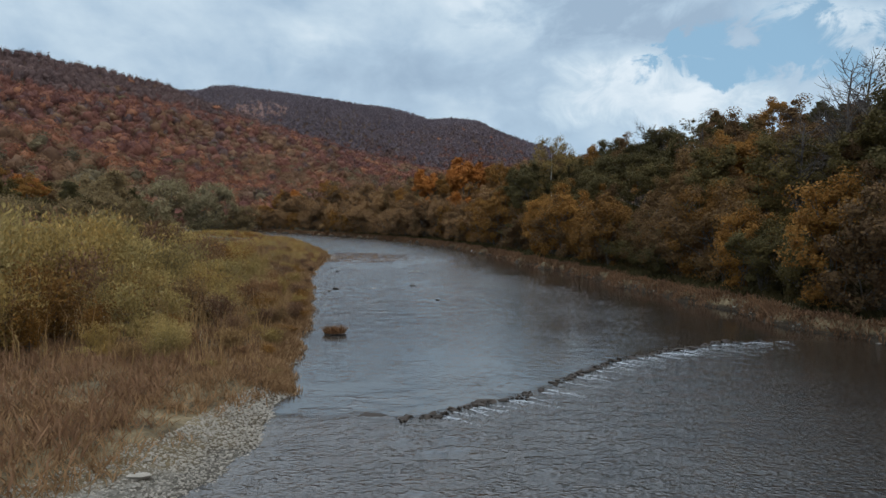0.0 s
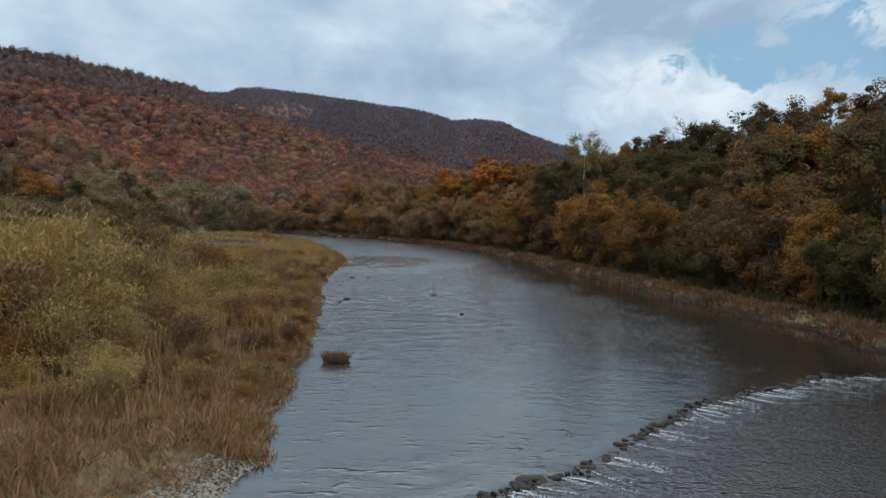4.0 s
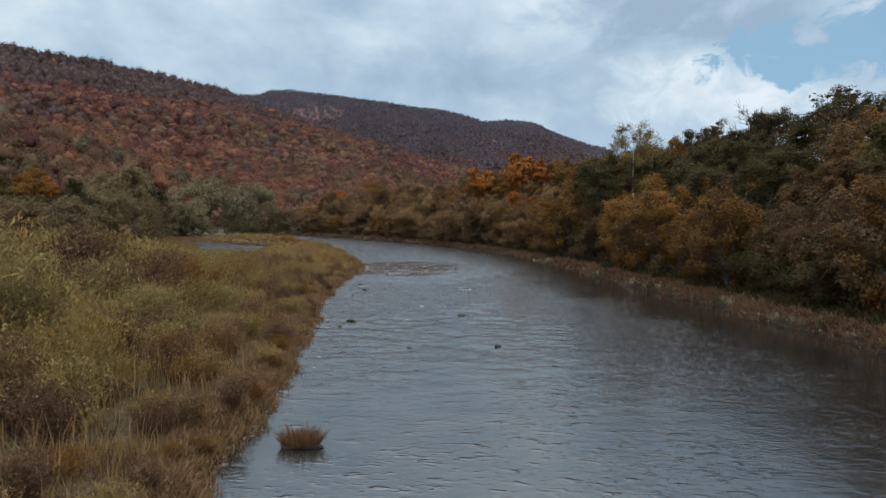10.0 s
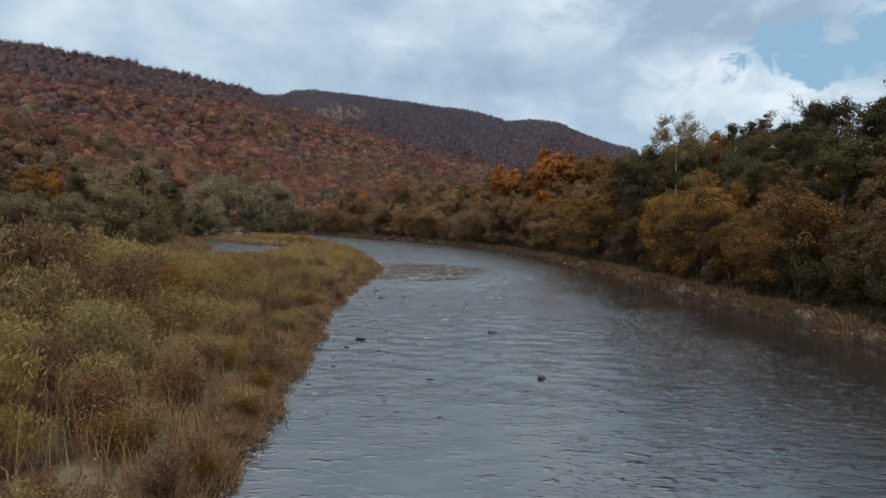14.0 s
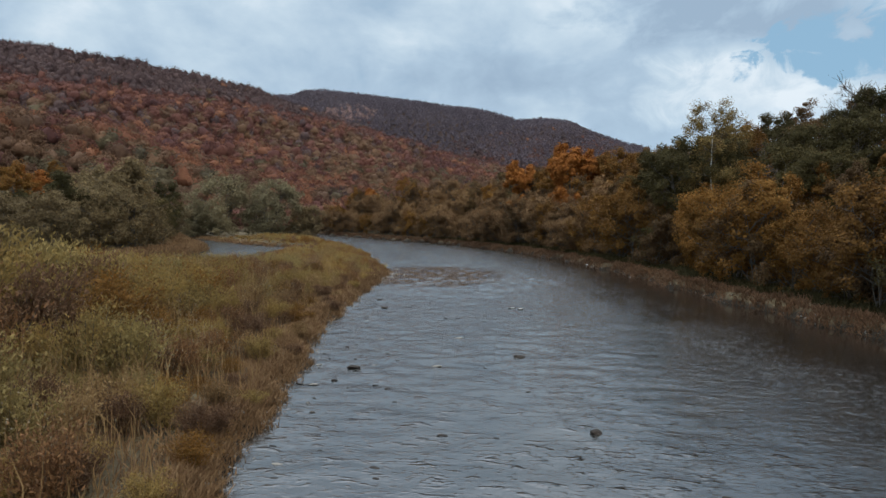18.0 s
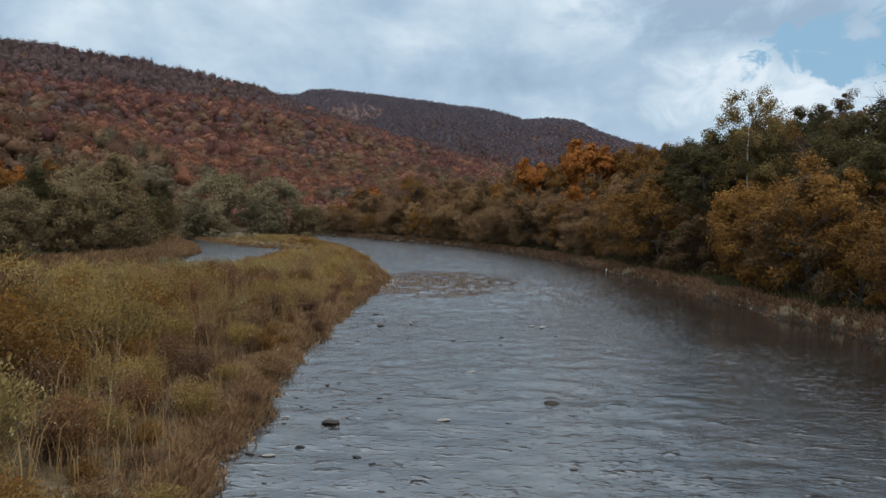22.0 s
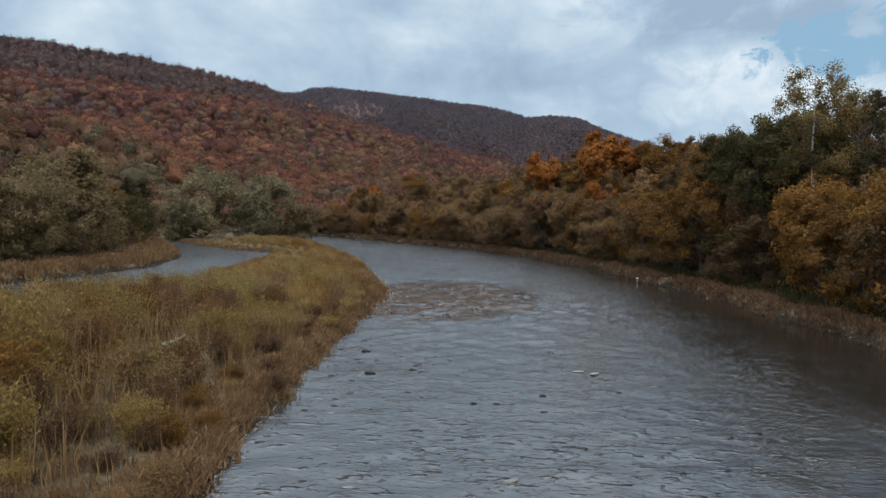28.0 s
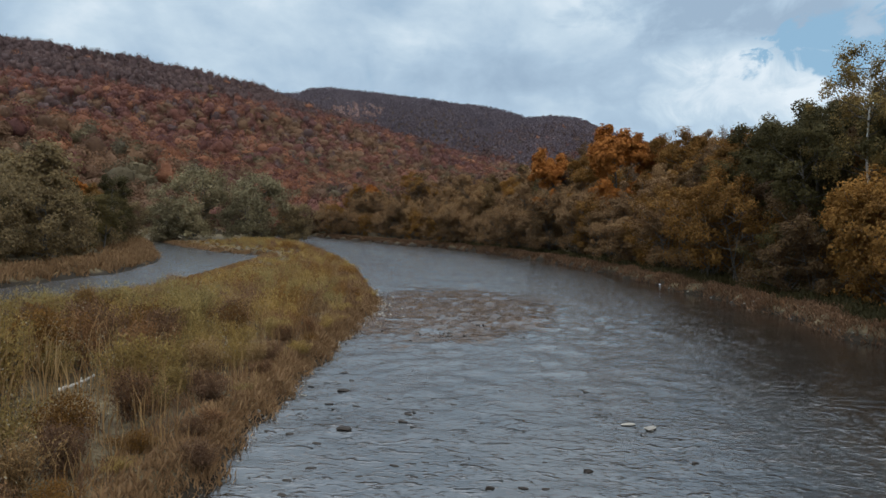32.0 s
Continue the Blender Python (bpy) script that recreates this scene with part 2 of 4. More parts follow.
def water_material():
    m, t, out = material("river_water")
    pos = place(t)
    mp = node(t, "ShaderNodeMapping")
    mp.inputs["Scale"].default_value = (0.8, 1.25, 1)
    t.links.new(pos, mp.inputs[0])
    wide = node(t, "ShaderNodeMapping")
    wide.inputs["Scale"].default_value = (1.35, 2.7, 1)
    wide.inputs["Rotation"].default_value = (0, 0, 0.10)
    t.links.new(pos, wide.inputs[0])
    a1, a2 = noise_tex(t, mp.outputs[0], 2.4, 3, 0.6, 0.4), noise_tex(t, mp.outputs[0], 8.0, 2, 0.5, 0.4)
    a3, a4 = noise_tex(t, pos, 0.20, 4, 0.65, 0.6), noise_tex(t, wide.outputs[0], 1.0, 2, 0.55, 0.2)
    a5 = noise_tex(t, wide.outputs[0], 2.3, 2, 0.6, 0.2)
    lively = node(t, "ShaderNodeAttribute", attribute_name="lively").outputs["Fac"]
    open_water = node(t, "ShaderNodeAttribute", attribute_name="open").outputs["Fac"]
    # a smooth face with scattered short crests, thicker in patches
    crest = maths(t, "ADD", ramp(t, a4, [(0.57, (0, 0, 0)), (0.72, (1, 1, 1))], "EASE"), maths(t, "MULTIPLY", ramp(t, a5, [(0.56, (0, 0, 0)), (0.68, (1, 1, 1))]), 0.35))
    patch = ramp(t, a3, [(0.40, (0.12, 0.12, 0.12)), (0.62, (1, 1, 1))])
    h = maths(t, "ADD", maths(t, "MULTIPLY", a1, 0.15), maths(t, "MULTIPLY", maths(t, "MULTIPLY", a2, patch), 0.09))
    riffle = node(t, "ShaderNodeAttribute", attribute_name="riffle").outputs["Fac"]
    h = maths(t, "ADD", h, maths(t, "MULTIPLY", maths(t, "ADD", maths(t, "MULTIPLY", noise_tex(t, mp.outputs[0], 3.2, 3, 0.65, 0.3), 1.1), a2), maths(t, "MULTIPLY", riffle, 0.75)))
    h = maths(t, "ADD", h, maths(t, "MULTIPLY", maths(t, "MULTIPLY", crest, patch), maths(t, "MULTIPLY", node(t, "ShaderNodeAttribute", attribute_name="wavelets").outputs["Fac"], 0.95)))
    h = maths(t, "MULTIPLY", h, lively)
    xyz = node(t, "ShaderNodeSeparateXYZ")
    t.links.new(pos, xyz.inputs[0])
    bed = ramp(t, noise_tex(t, pos, 0.5, 4), [(0.35, (0.012, 0.012, 0.011)), (0.65, (0.028, 0.025, 0.021))])
    ex = maths(t, "MULTIPLY", maths(t, "ADD", xyz.outputs[0], 9.5), 0.125)
    ey = maths(t, "MULTIPLY", maths(t, "SUBTRACT", xyz.outputs[1], 103.0), 0.071)
    reach = maths(t, "ADD", maths(t, "MULTIPLY", ex, ex), maths(t, "MULTIPLY", ey, ey))
    reach = maths(t, "ADD", reach, maths(t, "MULTIPLY", maths(t, "SUBTRACT", noise_tex(t, wide.outputs[0], 0.22, 6, 0.75), 0.5), 5.0))
    shoal = ramp(t, reach, [(0.55, (1, 1, 1)), (1.0, (0, 0, 0))])
    # the east bank's dark reflection, put into a browner bed colour beneath it
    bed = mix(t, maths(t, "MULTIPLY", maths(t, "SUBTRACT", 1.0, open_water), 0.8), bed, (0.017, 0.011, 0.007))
    bed = mix(t, shoal, bed, (0.066, 0.040, 0.023))
    p = principled(t, out, bed, 0.02, bump(t, h, 0.9, 0.15))
    t.links.new(node(t, "ShaderNodeAttribute", attribute_name="broken").outputs["Fac"], p.inputs["Roughness"])
    # IOR raised away from the east bank so the open river looks brighter
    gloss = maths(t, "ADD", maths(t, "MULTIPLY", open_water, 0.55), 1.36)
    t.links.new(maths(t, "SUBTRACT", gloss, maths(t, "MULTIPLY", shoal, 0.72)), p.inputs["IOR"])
    return m


def stone_material(name, dark, light, rough=0.8, shine=0.5):
    m, t, out = material(name)
    pos = place(t)
    obj = node(t, "ShaderNodeObjectInfo").outputs["Random"]
    isl = node(t, "ShaderNodeNewGeometry").outputs["Random Per Island"]
    n1 = noise_tex(t, pos, 6.0, 5)
    v = maths(t, "ADD", maths(t, "MULTIPLY", n1, 0.45), maths(t, "MULTIPLY", maths(t, "ADD", obj, isl), 0.3))
    principled(t, out, ramp(t, v, [(0.25, dark), (0.75, light)]), rough, bump(t, noise_tex(t, pos, 18.0, 4), 0.5, 0.02)).inputs["Specular IOR Level"].default_value = shine
    return m


M_GROUND, M_WATER = ground_material(), water_material()
M_STONE = stone_material("pale_limestone", (0.065, 0.055, 0.042), (0.21, 0.185, 0.15))
M_WETSTONE = stone_material("wet_dark_rock", (0.008, 0.006, 0.005), (0.032, 0.024, 0.018), 0.6, 0.12)
M_BARK = bark_material("grey_brown_bark", (0.03, 0.025, 0.02), (0.11, 0.095, 0.08))
M_BIRCH = bark_material("white_birch_bark", (0.10, 0.09, 0.08), (0.62, 0.60, 0.55), 2.0, 1.0)
M_TWIG = bark_material("bare_twigs", (0.03, 0.024, 0.02), (0.085, 0.068, 0.057))
M_LEAF = {
    "olive": leaf_material("olive_leaves", [(0.035, 0.031, 0.014), (0.059, 0.049, 0.020), (0.090, 0.068, 0.024), (0.137, 0.092, 0.027)]),
    "ochre": leaf_material("ochre_leaves", [(0.070, 0.037, 0.015), (0.137, 0.068, 0.018), (0.215, 0.105, 0.025), (0.295, 0.144, 0.033)]),
    "brown": leaf_material("brown_leaves", [(0.050, 0.032, 0.020), (0.092, 0.055, 0.028), (0.138, 0.079, 0.032), (0.184, 0.113, 0.042)]),
    "orange": leaf_material("orange_leaves", [(0.132, 0.053, 0.016), (0.247, 0.089, 0.020), (0.329, 0.122, 0.026), (0.346, 0.170, 0.040)]),
    "dark": leaf_material("dark_green_leaves", [(0.021, 0.020, 0.010), (0.037, 0.033, 0.014), (0.058, 0.046, 0.018), (0.088, 0.062, 0.022)]),
    "buff": leaf_material("buff_bank_leaves", [(0.101, 0.057, 0.030), (0.170, 0.098, 0.047), (0.234, 0.135, 0.061), (0.308, 0.177, 0.076)], 0.3),
    "greywillow": leaf_material("grey_green_willow_crown_leaves", [(0.095, 0.079, 0.043), (0.151, 0.124, 0.069), (0.213, 0.171, 0.094), (0.269, 0.209, 0.110)], 0.3, 0.12),
    "silver": leaf_material("grey_green_willow_leaves", [(0.117, 0.089, 0.037), (0.213, 0.158, 0.062), (0.316, 0.222, 0.078), (0.428, 0.281, 0.098)], 0.26, 0.22, 0.36),
    "yellowgreen": leaf_material("yellow_green_willow_leaves", [(0.100, 0.074, 0.029), (0.189, 0.131, 0.047), (0.300, 0.192, 0.060), (0.413, 0.246, 0.078)], 0.26, 0.22, 0.36),
    "seed": leaf_material("pale_seed_heads", [(0.136, 0.099, 0.057), (0.198, 0.155, 0.093), (0.260, 0.211, 0.138), (0.322, 0.273, 0.192)], 0.3, 0.25, 0.5),
    "mat": leaf_material("matted_grey_brown_grass", [(0.100, 0.057, 0.028), (0.175, 0.101, 0.049), (0.255, 0.152, 0.076), (0.355, 0.220, 0.113)], 0.22, 0.25, 0.4),
    "straw": leaf_material("dry_straw_weeds", [(0.080, 0.044, 0.021), (0.159, 0.094, 0.041), (0.264, 0.159, 0.068), (0.377, 0.258, 0.123)], 0.22, 0.25, 0.4),
    "umber": leaf_material("dark_umber_weeds", [(0.064, 0.036, 0.021), (0.109, 0.060, 0.033), (0.160, 0.088, 0.048), (0.229, 0.127, 0.067)], 0.2, 0.25, 0.4),
    "rust": leaf_material("rust_brown_weeds", [(0.061, 0.034, 0.020), (0.123, 0.067, 0.035), (0.209, 0.103, 0.044), (0.270, 0.158, 0.063)], 0.22, 0.25, 0.4),
    "russet": leaf_material("russet_beech_leaves", [(0.064, 0.031, 0.031), (0.114, 0.049, 0.038), (0.167, 0.070, 0.047), (0.228, 0.100, 0.053)], 0.2, 0.012, 0.14, False, 0.4),
    "amber": leaf_material("amber_woodland_leaves", [(0.109, 0.047, 0.034), (0.175, 0.072, 0.043), (0.240, 0.104, 0.053), (0.285, 0.139, 0.070)], 0.2, 0.012, 0.14, False, 0.4),
    "tan": leaf_material("tan_woodland_leaves", [(0.079, 0.045, 0.032), (0.124, 0.070, 0.042), (0.170, 0.094, 0.052), (0.216, 0.120, 0.061)], 0.2, 0.012, 0.14, False, 0.4),
    "mauve": leaf_material("bare_purple_brown_woodland", [(0.054, 0.036, 0.034), (0.079, 0.050, 0.046), (0.104, 0.066, 0.058), (0.136, 0.086, 0.070)], 0.1, 0.012, 0.14, False, 0.45),
    "sage": leaf_material("sage_woodland_leaves", [(0.054, 0.044, 0.029), (0.091, 0.071, 0.043), (0.130, 0.099, 0.054), (0.170, 0.125, 0.065)], 0.2, 0.012, 0.14, False, 0.4),
    "grove": leaf_material("grey_brown_willow_tree_leaves", [(0.082, 0.059, 0.031), (0.145, 0.103, 0.053), (0.210, 0.148, 0.069), (0.280, 0.192, 0.085)], 0.4, 0.12),
    # sunlit patch of the far ridge, its light put into paler leaf colour
    "pale": leaf_material("woodland_painted_sunlight", [(0.205, 0.133, 0.118), (0.276, 0.175, 0.158), (0.349, 0.226, 0.196), (0.410, 0.276, 0.250)], 0.2, 0.012, 0.14, False, 0.4),
    # grey-purple bare trees, with aerial haze put into the colour as blue
    "haze": leaf_material("bare_woodland_painted_haze", [(0.089, 0.072, 0.083), (0.112, 0.090, 0.100), (0.136, 0.109, 0.117), (0.158, 0.127, 0.135)], 0.1, 0.008, 0.14, False, 0.45),
}

# ---- plan of the valley: shores, bar, side channel, hills ----
LEFT_Y = [-90, 13, 18, 23, 33, 40, 47, 57, 65, 79, 95, 104, 115, 133, 165, 200, 240, 300]
LEFT_X = [-12, -6.8, -6.0, -6.4, -7.5, -8.0, -9.1, -10.4, -11.9, -13.0, -13.9, -14.4, -17.5, -22.5, -35, -52, -75, -100]
RIGHT_Y = [-90, 0, 32, 38, 45, 52, 62, 71, 77, 85, 98, 107, 120, 137, 147, 156, 168, 180, 195, 205, 220, 247, 300]
RIGHT_X = [34, 27, 22.9, 21, 20.4, 19.4, 17.7, 17, 15.9, 14.5, 12.8, 12.4, 9.5, 6.5, 3.2, 1.2, -4, -9, -17, -26, -36, -55, -95]
SIDE_Y = [30, 60, 95, 109, 125, 140, 149, 158, 164, 178, 189, 200, 230]
SIDE_L = [-62, -54, -48, -46, -45.3, -49.5, -53.6, -59, -62.5, -70, -76.5, -84, -104]
SIDE_R = [-52, -44, -36.5, -34, -36.5, -38.8, -40, -42.5, -51.6, -64, -72, -80, -101]

WEIR_X = [-4.3, -3.3, -1.9, -1.2, 0.1, 1.6, 3.0, 5.5, 8.4, 11.2, 14.4, 18.0]
WEIR_Y = [19.2, 19.3, 18.9, 19.4, 20.3, 21.4, 22.6, 25.9, 28.9, 30.6, 32.7, 33.4]          # line of rocks across the stream


def left_shore(y):
    return np.interp(y, LEFT_Y, LEFT_X) + 0.18 * np.sin(y * 0.9) + 0.12 * np.sin(y * 2.3 + 1)


def right_shore(y):
    return np.interp(y, RIGHT_Y, RIGHT_X) + 0.4 * np.sin(y * 0.55 + 2) + 0.2 * np.sin(y * 1.7)


def soft(a, b, v):
    w = np.clip((v - a) / (b - a), 0, 1)
    return w * w * (3 - 2 * w)


def wobble(x, y, s, k=0.0):
    """Smooth uneven ground from a few crossed waves, about -1 to 1."""
    return (np.sin(x * s + 1.3 + k) * np.cos(y * s * 0.83 + 0.7 * k) + 0.6 * np.sin(x * s * 2.1 - y * s * 1.7 + k)
            + 0.35 * np.cos(x * s * 3.9 + y * s * 3.1 + 2 * k)) / 1.6


RIDGE_U = 935.0                                                              # the near ridge stands this far from the river
RIDGE_V = [-510, 118, 319, 450, 645, 703, 806, 912, 1034, 1190, 1366, 1756]        # along it
RIDGE_Z = [175, 195, 208, 213, 198, 178, 159, 146, 130, 111, 88, 43]
SPUR_V = [0, 100, 160, 214, 260, 310]                                        # a lower spur in front of it
SPUR_Z = [55, 48, 39, 26, 12, 0]
FAR_X = [-1485, -800, -553, -503, -459, -347, -206, -74, 36, 102, 162, 218, 297, 347, 421, 578, 825]
FAR_Z = [355, 350, 330, 349, 356, 346, 326, 299, 266, 277, 273, 240, 200, 186, 165, 129, 83]


def hills(x, y):
    u, v = -0.806 * x + 0.591 * y, 0.591 * x + 0.806 * y
    crest = np.interp(v, RIDGE_V, RIDGE_Z)
    near = crest * (0.25 * soft(205, RIDGE_U, u) + 0.75 * np.clip((u - 205) / (RIDGE_U - 205), 0, 1) ** 1.45) * (1 - 0.5 * soft(RIDGE_U, 1500, u))
    near = near + 6 * wobble(x, y, 0.014) * soft(260, 420, u)
    spur = np.interp(v, SPUR_V, SPUR_Z) * soft(205, 345, u) * (1 - 0.6 * soft(345, 480, u))
    near = np.maximum(near, spur)
    far = np.interp(x, FAR_X, FAR_Z) * soft(1000, 1900, y) + 13 * wobble(x, y, 0.006, 2.0) * soft(1000, 1500, y)
    right = np.where(y < 300, 1.0, 1 - soft(300, 520, y))
    s = x - np.interp(y, RIGHT_Y, RIGHT_X)
    east = right * (0.34 * np.clip(s - 5, 0, 26) + 0.22 * np.clip(s - 31, 0, 120)) * (1 - 0.35 * soft(150, 240, y))
    return np.maximum(near, 0) + far * np.where(near > far, 0, 1) * 1.0 + east * soft(0, 1, s), near, far, east


def ground_z(x, y):
    x, y = np.asarray(x, float), np.asarray(y, float)
    _, near, far, east = hills(x, y)
    wet = y < 262
    sl, sr = left_shore(y) - x, x - right_shore(y)
    sl_side, sr_side = np.interp(y, SIDE_Y, SIDE_L) - x, x - np.interp(y, SIDE_Y, SIDE_R)
    in_side = (y > 30) & (y < 228)
    bar = np.where(sl > 0, np.minimum(sl * np.interp(y, [20, 30], [0.16, 0.75]), 0.55 + 0.012 * np.clip(sl, 0, 30)), np.maximum(sl * 0.3, -0.7))
    side = np.where(in_side, np.maximum(np.minimum(sl_side * 0.4, 1.3), np.minimum(sr_side * 0.2, 0.8)), 0.9)
    side = np.maximum(side, -0.6)
    bar = np.minimum(bar, side)
    bank = np.where(sr > 0, np.minimum(sr * 1.1, 0.75 + 0.06 * np.clip(sr - 1, 0, 4)), np.maximum(sr * 0.5, -0.9))
    low = np.where(sr > -3, np.where(sl > -3, np.maximum(bar, bank), bank), bar)
    low = np.where(wet, low, 0.8)
    rough = 0.10 * wobble(x, y, 0.8, 1.0) * soft(0.15, 0.8, low)
    return low + rough + np.maximum(np.maximum(near, far), 0) * soft(0.3, 0.9, low) + np.where(sr > 4, east, 0)


# ---- building blocks ----
def mesh_from(name, verts, faces, mat, smooth=False):
    """A mesh from arrays: verts n x 3, faces m x 3 or m x 4 (or a list of such)."""
    me = bpy.data.meshes.new(name)
    groups = faces if isinstance(faces, list) else [faces]
    me.vertices.add(len(verts))
    me.vertices.foreach_set("co", np.asarray(verts, np.float32).ravel())
    loops = np.concatenate([np.asarray(g, np.int32).ravel() for g in groups])
    sizes = np.concatenate([np.full(len(g), np.shape(g)[1], np.int32) for g in groups])
    me.loops.add(len(loops))
    me.loops.foreach_set("vertex_index", loops)
    me.polygons.add(len(sizes))
    me.polygons.foreach_set("loop_start", np.concatenate([[0], np.cumsum(sizes)[:-1]]).astype(np.int32))
    me.polygons.foreach_set("loop_total", sizes)
    if smooth:
        me.polygons.foreach_set("use_smooth", np.ones(len(sizes), bool))
    me.update(calc_edges=True)
    me.materials.append(mat)
    return me


def part(name, me, parent, label=""):
    ob = new(name, me)
    ob.parent = parent
    if label:
        tagged(ob, label)
    return ob


def leaves(points, out, rng, length, width, along=None, flat=0.5):
    """Diamond-shaped leaves or sprays at points: verts and quads. along: direction of each leaf."""
    n = len(points)
    d = rng.normal(size=(n, 3)) if along is None else along + 0.45 * rng.normal(size=(n, 3))
    d /= np.linalg.norm(d, axis=1, keepdims=True) + 1e-9
    o = out + flat * rng.normal(size=(n, 3))
    o /= np.linalg.norm(o, axis=1, keepdims=True) + 1e-9
    if along is None:
        d = d - 0.85 * (d * o).sum(1, keepdims=True) * o
        d /= np.linalg.norm(d, axis=1, keepdims=True) + 1e-9
    side = np.cross(d, o)
    side /= np.linalg.norm(side, axis=1, keepdims=True) + 1e-9
    k = rng.uniform(0.6, 1.35, size=(n, 1))
    l, w = length * k, width * k
    bend = np.cross(side, d) * l * 0.12
    v = np.stack([points - d * l * 0.5, points + side * w * 0.5 + bend, points + d * l * 0.5, points - side * w * 0.5 + bend], 1)
    return v.reshape(-1, 3), np.arange(4 * n).reshape(n, 4)


def tube(path, r0, r1, sides=6):
    """A tapered limb along points."""
    path = np.asarray(path, float)
    n = len(path)
    t = np.gradient(path, axis=0)
    t /= np.linalg.norm(t, axis=1, keepdims=True) + 1e-9
    ref = np.where(np.abs(t[:, 2:3]) > 0.9, [[1.0, 0, 0]], [[0, 0, 1.0]])
    a = np.cross(t, ref)
    a /= np.linalg.norm(a, axis=1, keepdims=True) + 1e-9
    b = np.cross(t, a)
    ang = np.linspace(0, 2 * np.pi, sides, endpoint=False)
    r = np.linspace(r0, r1, n)[:, None, None]
    v = path[:, None, :] + r * (np.cos(ang)[None, :, None] * a[:, None, :] + np.sin(ang)[None, :, None] * b[:, None, :])
    i = np.arange(n - 1)[:, None] * sides + np.arange(sides)[None, :]
    j = np.arange(n - 1)[:, None] * sides + (np.arange(sides)[None, :] + 1) % sides
    f = np.stack([i, j, j + sides, i + sides], -1).reshape(-1, 4)
    return v.reshape(-1, 3), f


def joined(pieces):
    vs, fs, k = [], [], 0
    for v, f in pieces:
        vs.append(v)
        fs.append(f + k)
        k += len(v)
    return np.concatenate(vs), np.concatenate(fs)


def limb(rng, start, way, length, bend=0.25, steps=5):
    pts, p, d = [np.array(start, float)], np.array(start, float), np.array(way, float)
    for _ in range(steps):
        d = d + bend * rng.normal(size=3) * 0.5 + np.array([0, 0, 0.10])
        d /= np.linalg.norm(d)
        p = p + d * length / steps
        pts.append(p)
    return np.array(pts)


def tree_meshes(seed, height, spread, low, n_leaves, leaf, kind, bark, lobes=16, twigs=24, droop=0.0, trunk_r=None, stems=1, thin=0.0, limbs=None):
    """Trunk, branchwork and crown meshes of one tree; the foot stands at the origin."""
    rng = np.random.default_rng(seed)
    wood, boughs, tips = [], [], []
    trunk_r = trunk_r or height * 0.016
    for s in range(stems):
        lean = rng.normal(size=2) * (0.05 if stems == 1 else 0.28)
        top = height * rng.uniform(0.72, 0.9)
        path = limb(rng, (rng.normal() * 0.12 * (stems > 1), rng.normal() * 0.12 * (stems > 1), -0.3), (lean[0], lean[1], 1), top, 0.12, 8)
        wood.append(tube(path, trunk_r / math.sqrt(stems), trunk_r * 0.15, 7))
        for k in range(max(4, lobes // stems)):
            f = rng.uniform(low, 1.0)
            q = f * 8
            i = min(int(q), 7)
            base = path[i] * (1 - (q - i)) + path[i + 1] * (q - i)
            ang = rng.uniform(0, 2 * np.pi)
            reach = spread * (0.35 + 0.75 * math.sin(math.pi * min(1, (f - low) / (1.12 - low) * 0.8 + 0.2))) * rng.uniform(0.55, 1.0)
            d = np.array([math.cos(ang), math.sin(ang), rng.uniform(0.15, 0.8) - droop])
            b = limb(rng, base, d / np.linalg.norm(d), reach, 0.3, 5)
            boughs.append(tube(b, trunk_r * 0.35 * (1.1 - f) + 0.02, 0.012, 5))
            tips.append((b[-1], b[-3]))
            for _ in range(twigs // lobes + 1):
                w = limb(rng, b[rng.integers(2, 5)], rng.normal(size=3) * 0.7 + d * 0.6 + (0, 0, 0.3), reach * rng.uniform(0.3, 0.6), 0.35, 3)
                boughs.append(tube(w, 0.022, 0.006, 4))
                if rng.random() > thin:
                    tips.append((w[-1], w[0]))
        tips.append((path[-1], path[-2]))
    tips_end = np.array([t[0] for t in tips])
    pick = rng.integers(0, len(tips), n_leaves)
    size = spread * rng.uniform(0.09, 0.27, size=len(tips))[pick]
    g = rng.normal(size=(n_leaves, 3))
    g /= np.linalg.norm(g, axis=1, keepdims=True)
    g *= (rng.uniform(0.15, 1, size=(n_leaves, 1)) ** 0.55) * np.array([1.0, 1.0, 0.8])
    pts = tips_end[pick] + g * size[:, None]
    pts[:, 2] -= droop * rng.uniform(0, 1, n_leaves) * spread * 0.5
    keep = pts[:, 2] > 0.15
    pts, g = pts[keep], g[keep]
    out = pts - np.array([0, 0, height * 0.45])
    out /= np.linalg.norm(out, axis=1, keepdims=True)
    v, f = leaves(pts, 0.55 * out + 0.9 * g + np.array([0, 0, 0.25]), rng, leaf, leaf * 0.62, None, 0.45)
    return mesh_from("trunk", *joined(wood), bark, True), mesh_from("branchwork", *joined(boughs), limbs or bark, True), mesh_from("crown", v, f, M_LEAF[kind])


def tree(name, meshes, label, group="", category="tree"):
    root = tagged(new(name), label, category, group)
    part("trunk", meshes[0], root)
    part("branchwork", meshes[1], root)
    part("crown", meshes[2], root)
    return root


def stand(x, y, scale=1.0, turn=0.0, tall=1.0, sink=0.05):
    z = float(ground_z(x, y)) - sink
    return Matrix.LocRotScale((x, y, z), Euler((0, 0, turn)), (scale, scale, scale * tall))

